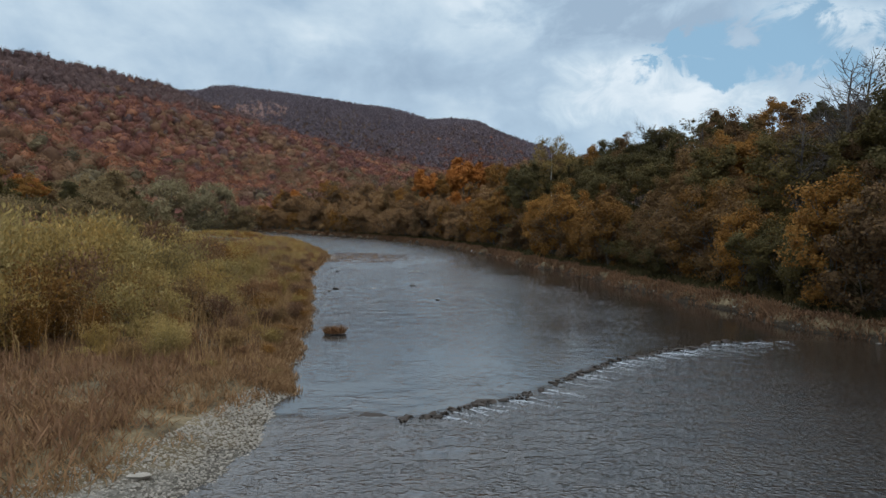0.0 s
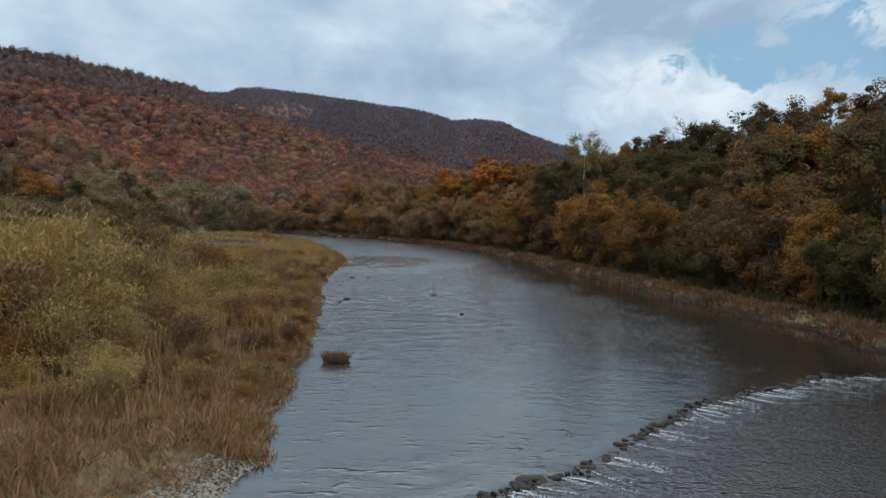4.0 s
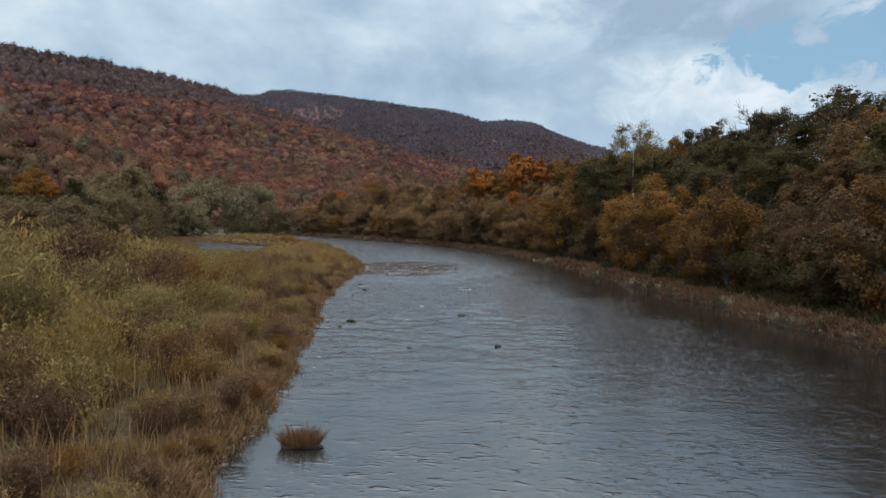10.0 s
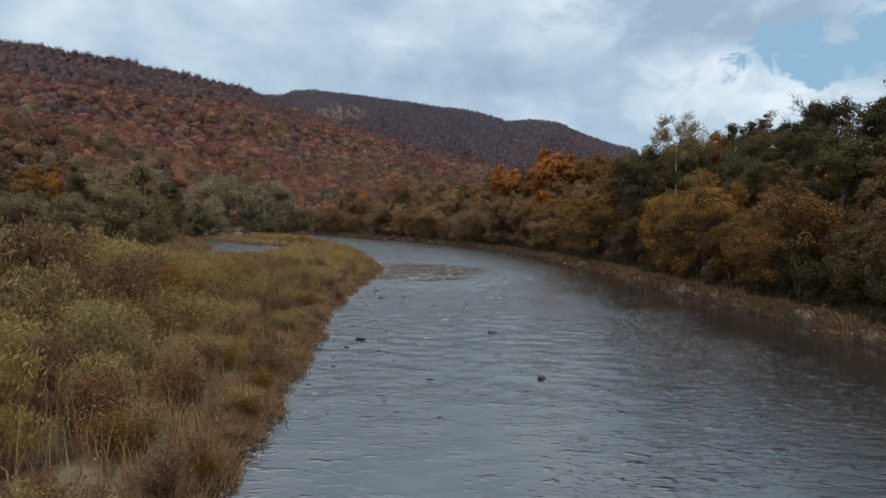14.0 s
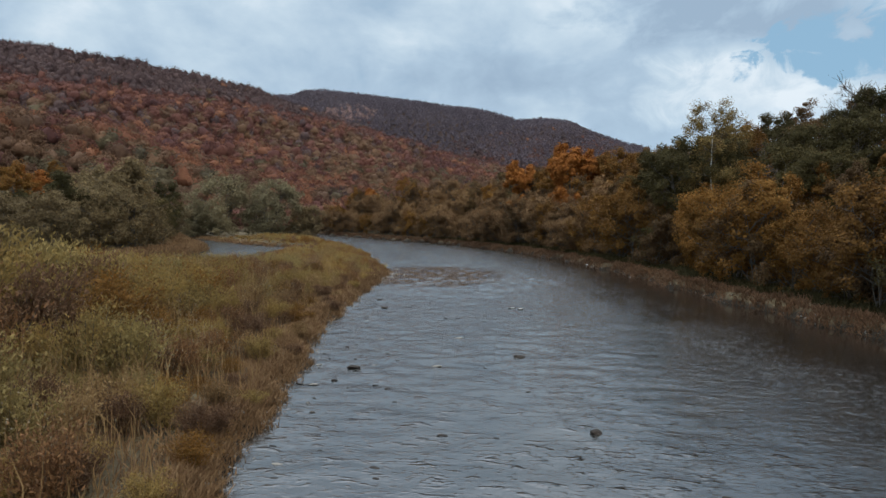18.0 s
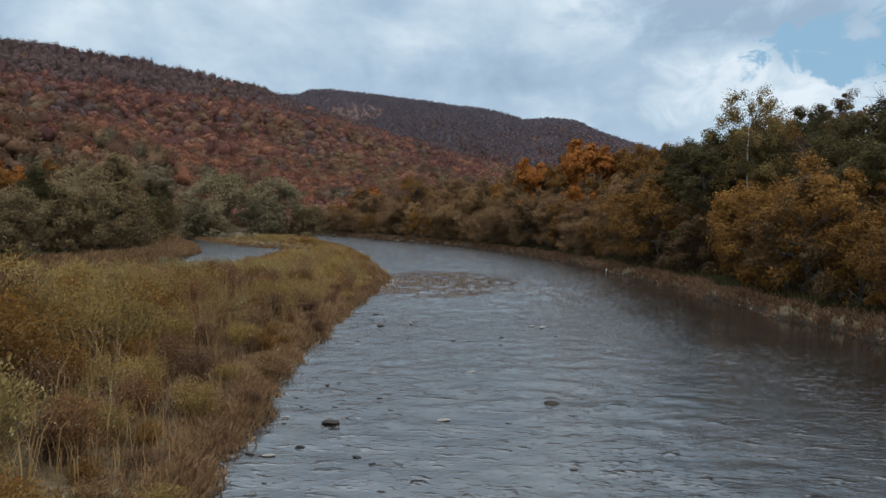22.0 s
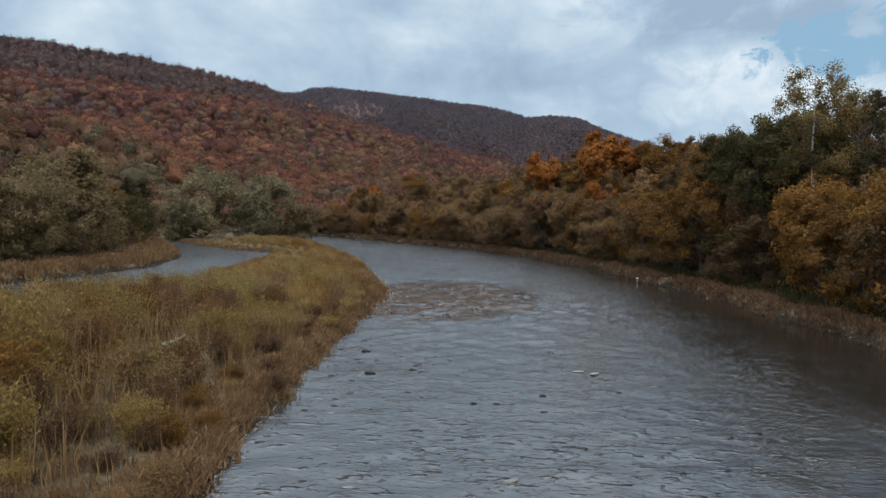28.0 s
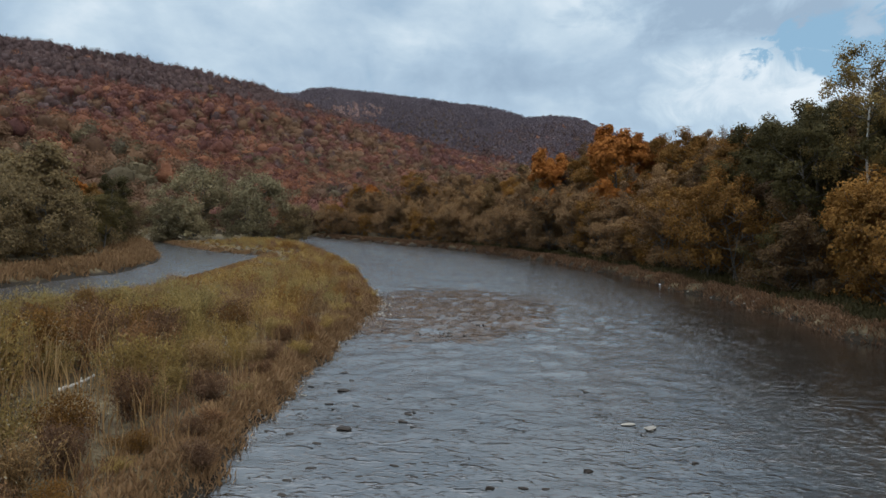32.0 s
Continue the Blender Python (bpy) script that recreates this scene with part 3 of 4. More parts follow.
# ---- ground and water ----
def axis(inner0, inner1, step, outer0, outer1, growth=1.12):
    mid = list(np.arange(inner0, inner1 + step, step))
    s = step
    while mid[-1] < outer1:
        s *= growth
        mid.append(mid[-1] + s)
    s = step
    while mid[0] > outer0:
        s *= growth
        mid.insert(0, mid[0] - s)
    return np.array(mid)


def sheet(xs, ys, zfun):
    gx, gy = np.meshgrid(xs, ys)
    v = np.stack([gx, gy, zfun(gx, gy)], -1).reshape(-1, 3)
    nx, ny = len(xs), len(ys)
    i = (np.arange(ny - 1)[:, None] * nx + np.arange(nx - 1)[None, :])
    return v, np.stack([i, i + 1, i + nx + 1, i + nx], -1).reshape(-1, 4)


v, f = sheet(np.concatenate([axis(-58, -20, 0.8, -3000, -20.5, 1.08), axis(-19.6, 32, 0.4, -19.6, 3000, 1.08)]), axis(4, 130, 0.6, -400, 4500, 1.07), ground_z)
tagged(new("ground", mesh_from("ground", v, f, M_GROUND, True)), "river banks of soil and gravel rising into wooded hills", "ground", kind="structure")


def slack(x, y):
    """0 under the east bank, where the stream is smooth, to 1 in the open river."""
    return np.clip((right_shore(y) - x) / np.interp(y, [16, 30, 42, 60, 80, 110, 130], [24, 15, 8, 8, 12, 8, 5]), 0, 1) ** 1.8


def chop(x, y):
    """Standing ripples of the stream, stronger over the shallows."""
    x, y = np.asarray(x, float), np.asarray(y, float)
    r = 0.30 + 0.9 * soft(-0.1, 0.8, wobble(x, y, 0.09, 4.0)) + 1.4 * np.exp(-((y - 92) / 6) ** 2) * np.exp(-((x + 6) / 7) ** 2) + 1.4 * np.exp(-((y - 104) / 12) ** 2) * np.exp(-((x + 6) / 9) ** 2)
    r = r + 0.25 * np.exp(-((y - 12) / 8) ** 2) + 1.5 * np.exp(-((y - 60) / 18) ** 2) * soft(9, -2, x) + 2.0 * soft(66, 112, y)
    r = r * (1 - 0.65 * np.exp(-((y - 30) / 8) ** 2))
    out = np.zeros(x.size)
    for i, (px, py) in enumerate(zip(x.ravel(), y.ravel())):
        bend = px + 0.5 * math.sin(py)
        out[i] = 0.7 * noise.noise((bend * 0.8, py * 1.3, 0.3)) + 0.6 * noise.noise((px * 1.9 + 5, py * 2.6, 1.7)) + 0.8 * (0.25 - abs(noise.noise((bend * 0.55, py * 1.1, 7.1))))
    return 0.034 * r * (0.14 + 0.86 * slack(x, y)) * out.reshape(x.shape)


rows = [4.0]
while rows[-1] < 262:
    rows.append(rows[-1] + 0.16 + 0.0035 * max(0, rows[-1] - 8))
rows = np.concatenate([-200 + 204 * np.linspace(0, 0.99, 14), rows, np.linspace(270, 310, 6)])
cols = np.concatenate([axis(-15, 24, 0.24, -14, 60, 1.25)[::-1], [-15.3]])
while cols[-1] > -140:
    cols = np.append(cols, cols[-1] - 0.3 - 0.012 * (-15 - cols[-1]))
v, f = sheet(cols[::-1], rows, chop)
me = mesh_from("water", v, f, M_WATER, True)
# how lively the surface is: slack under the east bank, broken over the shallows and upstream
vx, vy = v[:, 0], v[:, 1]
lively = np.interp(vy, [0, 12, 22, 36, 45, 65, 85, 110, 150], [1.2, 1.1, 0.7, 0.7, 0.8, 0.9, 1.2, 2.0, 3.0]) * (0.3 + 0.7 * slack(vx, vy))
broken = np.interp(vy, [0, 30, 60, 85, 110, 150], [0.08, 0.13, 0.20, 0.24, 0.22, 0.16]) * (0.1 + 0.9 * slack(vx, vy))
shoal = np.clip(1.6 - 1.5 * (((vx + 9.5) / 8.0) ** 2 + ((vy - 103) / 14.0) ** 2), 0, 1)
broken *= 1 - 0.85 * shoal
broken = broken * (1 - 0.6 * soft(0.6, -0.8, vy - np.interp(vx, WEIR_X, WEIR_Y)))
me.attributes.new("broken", "FLOAT", "POINT").data.foreach_set("value", broken.astype(np.float32))
riffle = soft(0.6, -0.8, vy - np.interp(vx, WEIR_X, WEIR_Y))
me.attributes.new("riffle", "FLOAT", "POINT").data.foreach_set("value", riffle.astype(np.float32))
# drives IOR and bed tint: water made darker by the east bank and below the weir
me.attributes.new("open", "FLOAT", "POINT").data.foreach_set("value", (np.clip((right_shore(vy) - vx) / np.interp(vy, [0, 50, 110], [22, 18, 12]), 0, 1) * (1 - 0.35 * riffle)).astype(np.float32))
me.attributes.new("wavelets", "FLOAT", "POINT").data.foreach_set("value", (slack(vx, vy) * np.interp(vy, [16, 24, 38, 56, 80], [0.3, 0.3, 0.4, 1.0, 1.9])).astype(np.float32))
me.attributes.new("lively", "FLOAT", "POINT").data.foreach_set("value", lively.astype(np.float32))
tagged(new("water", me), "shallow brown river reflecting a cloudy sky", "river", kind="structure")

# ---- far woods on the hills ----
def tones(me, values):
    """A colour value of its own for each plant in a joined mesh."""
    me.attributes.new("tone", "FLOAT", "POINT").data.foreach_set("value", np.asarray(values, np.float32))


def woods(name, seed, kind, x, y, r, label, clumps=80, tall=1.05, clump=1.0, grid=(7, 13), twiggy=False, loose=0.65, skin=0.74):
    """Many crowns in one mesh on the slope: each a billowing dome of lobes with leaf sprays on its skin, over a slim trunk."""
    rng = np.random.default_rng(seed)
    z = ground_z(x, y)
    n, k = len(x), 9
    mid = np.stack([x, y, z + r * 0.62], 1)
    shape = np.array([1.0, 1.0, tall])
    top = rng.normal(size=(n, k, 3))
    top[..., 2] = np.abs(top[..., 2]) * 0.9 - 0.25
    top /= np.linalg.norm(top, axis=2, keepdims=True)
    top *= rng.uniform(0.48, 0.68, (n, k, 1))
    size = rng.uniform(0.34, 0.50, (n, k))
    # sprays
    pick = rng.integers(0, k, (n, clumps))
    c = np.take_along_axis(top, pick[..., None], 1)
    g = rng.normal(size=(n, clumps, 3)) + 1.3 * c + np.array([0, 0, 0.3])
    g /= np.linalg.norm(g, axis=2, keepdims=True)
    at = c + g * (np.take_along_axis(size, pick, 1) * rng.uniform(0.80, 1.15, (n, clumps)))[..., None]
    pts = (mid[:, None, :] + at * shape * r[:, None, None]).reshape(-1, 3)
    g = g.reshape(-1, 3)
    if twiggy:
        v, f = leaves(pts, rng.normal(size=g.shape), rng, 2.1, 0.5, 0.9 * g + np.array([0, 0, 0.5]), 0.4)
    else:
        v, f = leaves(pts, g, rng, clump * 1.6, clump, None, loose)
    v = v.reshape(-1, 4, 3)[:, :3].reshape(-1, 3)
    tri = np.arange(len(v)).reshape(-1, 3)
    # billowing skin: the outermost lobe in each direction
    rows, cols = grid
    el = np.linspace(-0.6, 1.5, rows)
    az = np.linspace(0, 2 * np.pi, cols, endpoint=False)
    d = np.stack([np.cos(el)[:, None] * np.cos(az + 0.2), np.cos(el)[:, None] * np.sin(az + 0.2), np.sin(el)[:, None] + 0 * az], -1).reshape(-1, 3)
    reach = np.full((n, rows * cols), 0.5)
    for j in range(k):
        along = top[:, j] @ d.T
        gap = along ** 2 - (top[:, j] ** 2).sum(1)[:, None] + size[:, j, None] ** 2
        reach = np.maximum(reach, np.where(gap > 0, along + np.sqrt(np.maximum(gap, 0)), 0))
    cv = (mid[:, None, :] + d[None] * shape * (skin * r[:, None] * reach)[..., None]).reshape(-1, 3)
    i = np.arange(rows - 1)[:, None] * cols + np.arange(cols)
    q = np.arange(rows - 1)[:, None] * cols + (np.arange(cols) + 1) % cols
    cf = np.stack([i, q, q + cols, i + cols], -1).reshape(-1, 4)
    quads = [(cv, (cf[None] + (np.arange(n) * rows * cols)[:, None, None]).reshape(-1, 4))]
    th = rng.uniform(0, 6.28, n)
    ax = np.stack([np.cos(th), np.sin(th), np.zeros(n)], 1) * 0.22
    foot = np.stack([x, y, z - 0.5], 1)
    quads.append((np.stack([foot - ax, foot + ax, mid + ax * 0.5, mid - ax * 0.5], 1).reshape(-1, 3), np.arange(4 * n).reshape(n, 4)))
    qv, qf = joined(quads)
    me = mesh_from(name, np.concatenate([v, qv]), [tri, qf + len(v)], M_LEAF[kind], True)
    own = rng.random(n)
    tones(me, np.concatenate([np.repeat(own, clumps * 3), np.repeat(own, rows * cols), np.repeat(own, 4)]))
    return tagged(new(name, me), label, "woodland", kind="stuff")


def jittered(xs, ys, step, seed):
    rng = np.random.default_rng(seed)
    gx, gy = np.meshgrid(np.arange(*xs, step), np.arange(*ys, step))
    return (gx + rng.uniform(-0.42, 0.42, gx.shape) * step).ravel(), (gy + rng.uniform(-0.42, 0.42, gy.shape) * step).ravel(), rng


def slope_spots(step, seed, u0, u1, y1):
    x, y, rng = jittered((-1000, 320), (100, y1), step, seed)
    u = -0.806 * x + 0.591 * y
    ok = ((u > max(u0, 175)) | ((y > 256) & (u > u0))) & (u <= u1) & (x > -0.74 * y - 45) & (x < np.interp(y, [250, 500, 1500], [0.42, 0.26, 0.16]) * y)
    ok &= ~((x > np.interp(y, LEFT_Y, LEFT_X) - 7) & (x < np.interp(y, RIGHT_Y, RIGHT_X) + 7) & (y < 258))
    ok &= ~((y < 232) & (x > np.interp(y, SIDE_Y, SIDE_L) - 22) & (x < np.interp(y, RIGHT_Y, RIGHT_X) + 16))
    return x[ok], y[ok], u[ok], rng


for step, seed, u0, u1, y1, radius, clumps, clump, grid in ((6.7, 21, 40, 450, 760, (2.7, 6.0), 330, 0.72, (6, 11)), (9.2, 24, 450, 965, 1680, (3.9, 8.4), 125, 1.15, (5, 9))):
    wx, wy, u, rng = slope_spots(step, seed, u0, u1, y1)
    n = len(wx)
    height = u + 55 * wobble(wx, wy, 0.012, 7) + 30 * rng.normal(size=n)
    patch = wobble(wx, wy, 0.014, 2.2) + 0.55 * rng.normal(size=n)
    cls = np.where(height > 720, 3, np.where(height > 610, np.where(patch > -0.1, 0, 3), np.where(height > 400, np.where(patch > 0.55, 1, np.where(patch < -0.55, 2, np.where(rng.random(n) < 0.10, 3, 0))), np.where(patch > 0.50, 1, np.where(patch < -0.9, 4, np.where(patch > 0.15, 0, 2))))))
    cls = np.where(rng.random(n) < 0.04, rng.integers(0, 5, n), cls)
    rad = rng.uniform(*radius, n) * np.where(cls == 3, 0.84, 1)
    for i, (name, kind, label) in enumerate((("russet_woods", "russet", "russet beech woods covering the hillside"),
                                             ("amber_woods", "amber", "amber and orange autumn woods on the hillside"),
                                             ("tan_woods", "tan", "tan and olive autumn woods on the lower hillside"),
                                             ("bare_woods", "mauve", "bare purple-brown woods along the ridge"),
                                             ("grey_woods", "sage", "grey-green woods at the foot of the hill"))):
        w = cls == i
        if w.any():
            woods(name, seed + 9 + i, kind, wx[w], wy[w], rad[w], label, clumps, 1.08 if i != 3 else 1.45, clump, grid, i == 3)

fx, fy, rng = jittered((-1020, 420), (1000, 1960), 10.5, 22)
_, h_near, h_far, _ = hills(fx, fy)
ok = (h_far > h_near - 6) & (fx > -0.6 * fy) & (fx < 0.2 * fy) & (((-0.806 * fx + 0.591 * fy) > 900) | (fx > -40)) & (fx < 420)
fx, fy = fx[ok], fy[ok]
lowband = fy + 90 * rng.normal(size=len(fx)) < 1330
woods("distant_russet_woods", 51, "russet", fx[lowband], fy[lowband], rng.uniform(6, 9, lowband.sum()), "russet woods under the far ridge", 50, 1.05, 2.0, (4, 7), False, 1.0, 0.6)
# trees that take the painted sunlight colour
sunlit_grove = ~lowband & (((fx + 350) / 62) ** 2 + ((fy - 1615) / 75) ** 2 < 1) & (rng.random(len(fx)) < 0.7)
woods("pale_woods", 53, "pale", fx[sunlit_grove], fy[sunlit_grove], rng.uniform(4.5, 7, sunlit_grove.sum()), "grove on the far ridge, sunlight put into its pale tan colour", 60, 1.1, 2.0, (4, 6), False, 1.4, 0.5)
lowband |= sunlit_grove
woods("distant_woods", 52, "haze", fx[~lowband], fy[~lowband], rng.uniform(5.4, 8.2, (~lowband).sum()), "bare woods on the far ridge, haze put into their colour", 90, 1.25, 1.9, (4, 6), False, 1.6, 0.5)

# ---- trees of the east bank ----
rng = np.random.default_rng(5)
KINDS = {
    "alder": [tree_meshes(100 + i, 13.5, 4.0, 0.16, 15000, 0.23, k, M_BARK, 20, 80) for i, k in enumerate(("olive", "brown", "ochre", "olive", "olive", "buff"))],
    "shrub": [tree_meshes(120 + i, 5.6, 2.7, 0.06, 12000, 0.14, k, M_BARK, 20, 72, 0.05, 0.07, 4) for i, k in enumerate(("ochre", "brown", "olive", "brown", "ochre", "buff", "buff"))],
    "sparse": [tree_meshes(140 + i, 14.0, 3.2, 0.42, 900, 0.34, k, M_TWIG, 22, 80, 0.0, None, 1, 0.3) for i, k in enumerate(("olive", "brown"))],
}
LABELS = {"alder": "olive-brown leafy tree on the river bank slope", "shrub": "ochre autumn bush overhanging the dry-grass bank",
          "sparse": "nearly bare tree with fine twigs on the slope"}
made = {}


def put(kind, variant, x, y, scale, turn, tall=1.0):
    key = (kind, variant % len(KINDS[kind]))
    m = stand(x, y, scale, turn, tall)
    if key not in made:
        made[key] = tree("bush" if kind == "shrub" else "tree", KINDS[kind][key[1]], LABELS[kind], "trees of the river bank", "bush" if kind == "shrub" else "tree")
        made[key].matrix_basis = m
        return made[key]
    ob = copy_thing(made[key], m)
    ob.matrix_basis = m
    return ob


for y in np.arange(-30, 262, 2.7):
    yy = y + rng.uniform(-1, 1)
    x = float(right_shore(yy)) + rng.uniform(3.6, 5.4)
    put("shrub", int(rng.choice([0, 1, 1, 2, 3] if yy < 75 else [0, 0, 1, 2, 4, 4] if yy < 125 else [5, 6, 5, 6, 1, 0])), x, yy, rng.uniform(0.9, 1.6), rng.uniform(0, 6.28))
# trees below y = 34 stand out of view, enlarged to darken water reflections
for y in np.arange(-50, 262, 3.2):
    yy = y + rng.uniform(-1.5, 1.5)
    x = float(right_shore(yy)) + rng.uniform(8, 13)
    if (100 < yy < 111 and x < 25) or (152 < yy < 163 and x < float(right_shore(yy)) + 11) or (175 < yy < 184 and x < float(right_shore(yy)) + 11):
        continue
    put("alder", int(rng.choice([0, 1, 1, 2, 3] if yy < 85 else [0, 1, 2, 2, 3] if yy < 140 else [5, 5, 1, 5, 2])), x, yy, rng.uniform(0.72, 1.05) * np.interp(yy, [34, 40, 62, 80, 150, 170], [1.45, 1.12, 0.92, 0.90, 1.0, 1.0]), rng.uniform(0, 6.28))
for y in np.arange(-40, 255, 2.3):
    yy = y + rng.uniform(-2, 2)
    x = float(right_shore(yy)) + rng.uniform(14, 42)
    if rng.random() < 0.32:
        put("sparse", int(rng.integers(0, 2)), x, yy, rng.uniform(0.8, 1.1), rng.uniform(0, 6.28))
    else:
        put("alder", int(rng.choice([0, 1, 1, 2, 3] if yy < 85 else [0, 1, 1, 2, 3] if yy < 140 else [5, 5, 1, 2])), x, yy, rng.uniform(0.85, 1.15) * np.interp(yy, [34, 40, 66, 82, 150, 170], [1.5, 1.25, 0.92, 0.88, 0.98, 0.95]), rng.uniform(0, 6.28))

# ---- trees of the west bank, beyond the side channel ----
KINDS["willow"] = [tree_meshes(160 + i, 10.5, 4.8, 0.02, 14000, 0.31, k, M_BARK, 44, 110, 0.18, 0.16, 4) for i, k in enumerate(("grove", "grove", "greywillow"))]
KINDS["maple"] = [tree_meshes(170 + i, 13.0, 4.2, 0.2, 9000, 0.42, k, M_BARK, 22, 30) for i, k in enumerate(("orange", "ochre"))]
LABELS["willow"] = "broad grey-green willow beside the side channel"
LABELS["maple"] = "round tree in bright orange autumn leaf"
WILLOWS = [(-61, 133, 1.4, 1), (-67, 141, 1.25, 1), (-55, 127, 1.0, 1), (-52, 101, 0.8, 1), (-58, 104, 0.75, 0), (-63, 108, 0.8, 1),
           (-73, 200, 1.6, 2), (-61, 203, 1.5, 2), (-54, 208, 1.05, 0), (-79, 199, 0.9, 2), (-66, 152, 0.9, 1), (-49, 196, 0.30, 0), (-70, 118, 0.9, 1)]
for x, y, s, k in WILLOWS:
    put("willow", k, x, y, s, x * 1.7 + y)
for x, y, s, k, tall in [(10.0, 159, 1.22, 0, 1.12), (2.2, 180, 1.12, 0, 1.1), (16, 166, 1.0, 0, 1.1), (-73, 130, 1.0, 0, 0.95), (-80, 168, 0.95, 0, 1.0),
                         (-60, 226, 0.6, 1, 1.0), (-68, 96, 0.8, 1, 1.0), (31, 62, 0.75, 1, 1.0), (-45, 258, 0.9, 0, 1.0), (30, 88, 0.7, 1, 1.0)]:
    put("maple", k, x, y, s, x + y, tall)
rng = np.random.default_rng(8)
for y in np.arange(62, 236, 3.4):
    for off in (7, 16, 27):
        x = float(np.interp(y, SIDE_Y, SIDE_L)) - off - rng.uniform(0, 7)
        yy = y + rng.uniform(-2, 2)
        if min((x - w[0]) ** 2 + (yy - w[1]) ** 2 for w in WILLOWS) < 30:
            continue
        k = rng.choice(["alder", "willow", "shrub", "sparse"], p=[0.5, 0.15, 0.27, 0.08])
        put(k, int(rng.integers(0, 4)), x, yy, rng.uniform(0.6, 0.95), rng.uniform(0, 6.28))

# a white-stemmed birch, a dark fir-like tree and bare crowns that stand out of the east bank
KINDS["birch"] = [tree_meshes(181, 19.5, 3.5, 0.42, 15000, 0.17, "yellowgreen", M_BIRCH, 34, 90, 0.3, 0.15, 1, 0.1, M_TWIG)]
LABELS["birch"] = "tall birch with white trunk and thin yellow leaves"
birch = put("birch", 0, 21.6, 110, 1.05, 0.4)
birch.matrix_basis = birch.matrix_basis @ Matrix.Rotation(radians(-5), 4, Euler((0, 0, -0.4)).to_matrix() @ Vector((0, 1, 0)))
KINDS["dark"] = [tree_meshes(185, 14.0, 3.6, 0.1, 9000, 0.36, "dark", M_BARK, 28, 30)]
LABELS["dark"] = "dense dark green tree on the bank slope"
for x, y, s in [(20, 136, 0.75), (24, 130, 0.75), (46, 74, 0.9), (40, 58, 0.9), (52, 84, 0.9), (38, 50, 0.95)]:
    put("dark", 0, x, y, s, x)
KINDS["bare"] = [tree_meshes(190 + i, 15.0, 3.4, 0.4, 90, 0.13, "brown", M_TWIG, 34, 260, 0.0, None, 1, 0.6) for i in range(2)]
LABELS["bare"] = "bare tree with a fan of fine twigs"
for x, y, s in [(37.4, 112.4, 1.18), (30.2, 48.6, 1.12), (32.2, 49.0, 1.1), (33.8, 50.5, 1.05), (28.6, 50.2, 0.9), (43, 120, 0.8), (24, 152, 0.85), (47, 96, 0.8), (33, 128, 0.8)]:
    put("bare", int(x) % 2, x, y, s, y)

for x, y, s, k in [(24.5, 118, 1.0, 0), (20.5, 125, 1.08, 3), (25.5, 128, 1.0, 1), (17.5, 128, 0.9, 4), (18.6, 113.5, 1.08, 3), (21.5, 119, 1.12, 0), (27, 104, 0.75, 0), (31, 113, 0.75, 2), (20, 143, 0.75, 2), (26, 139, 0.75, 4), (33, 96, 0.8, 0), (36, 84, 0.85, 2), (33, 72, 0.85, 3)]:
    put("alder", k, x, y, s, x + 2 * y)

# ---- willow thicket on the gravel bar ----
def shrub_arrays(seed, stems, n_leaves, leaf, slim, height=3.0, spread=0.42, wood_r=0.012):
    """Stems and leaves of an upright shrub of that height."""
    rng = np.random.default_rng(seed)
    wood, pts, ways = [], [], []
    for _ in range(stems):
        d = np.array([rng.normal() * spread, rng.normal() * spread, 1.0])
        d /= np.linalg.norm(d)
        p = limb(rng, (rng.normal() * 0.12, rng.normal() * 0.12, -0.1), d, height * rng.uniform(0.7, 1.05), 0.12, 5)
        wood.append(tube(p, wood_r, wood_r * 0.25, 3))
        m = n_leaves // stems
        tufts = rng.uniform(0.15, 1.0, 9) ** 0.7
        f = 5 * np.clip(tufts[rng.integers(0, 9, m)] + rng.normal(size=m) * 0.035, 0.1, 0.999)
        i = np.minimum(f.astype(int), 4)
        w = (f - i)[:, None]
        pts.append(p[i] * (1 - w) + p[i + 1] * w + rng.normal(size=(m, 3)) * height * 0.055)
        ways.append(p[i + 1] - p[i])
    pts, ways = np.concatenate(pts), np.concatenate(ways)
    ways /= np.linalg.norm(ways, axis=1, keepdims=True)
    out = rng.normal(size=pts.shape) + np.array([0, 0, 0.6])
    return joined(wood), leaves(pts, out, rng, leaf, leaf * slim, ways, 0.3)


def bar_height(x, y):
    """Height of the growth on the bar, by the way from the water and along the river."""
    s = left_shore(y) - x
    b = x - np.interp(y, SIDE_Y, SIDE_R)
    h = np.interp(s, [0.5, 2.5, 5, 9, 14], [0.75, 1.4, 2.1, 3.5, 5.0])
    h = np.minimum(h, np.interp(b, [0, 4, 9, 16], [0.3, 0.6, 1.2, 5])) * np.interp(y, [22, 26, 31, 60], [0.3, 0.75, 1.05, 1.0])
    return np.minimum(h, np.interp(y, [44, 54, 64, 74, 86, 110, 150, 190], [5.4, 4.4, 3.5, 2.8, 2.3, 2.2, 1.7, 1.6]))


rng = np.random.default_rng(9)
SHRUB_KINDS = ["silver", "yellowgreen", "yellowgreen", "silver", "straw", "ochre", "rust", "umber"]
shrubs = []
for i, k in enumerate(SHRUB_KINDS):
    w, l = shrub_arrays(300 + i, 24, 3800, 0.145 if k != "ochre" else 0.10, 0.28 if k != "ochre" else 0.7, 3.0, 0.27)
    shrubs.append((mesh_from("wood", *w, M_TWIG), mesh_from("foliage", *l, M_LEAF[k])))
light = [shrub_arrays(320 + i, 20, 1500, 0.20, 0.34, 3.0, 0.33) for i in range(4)]


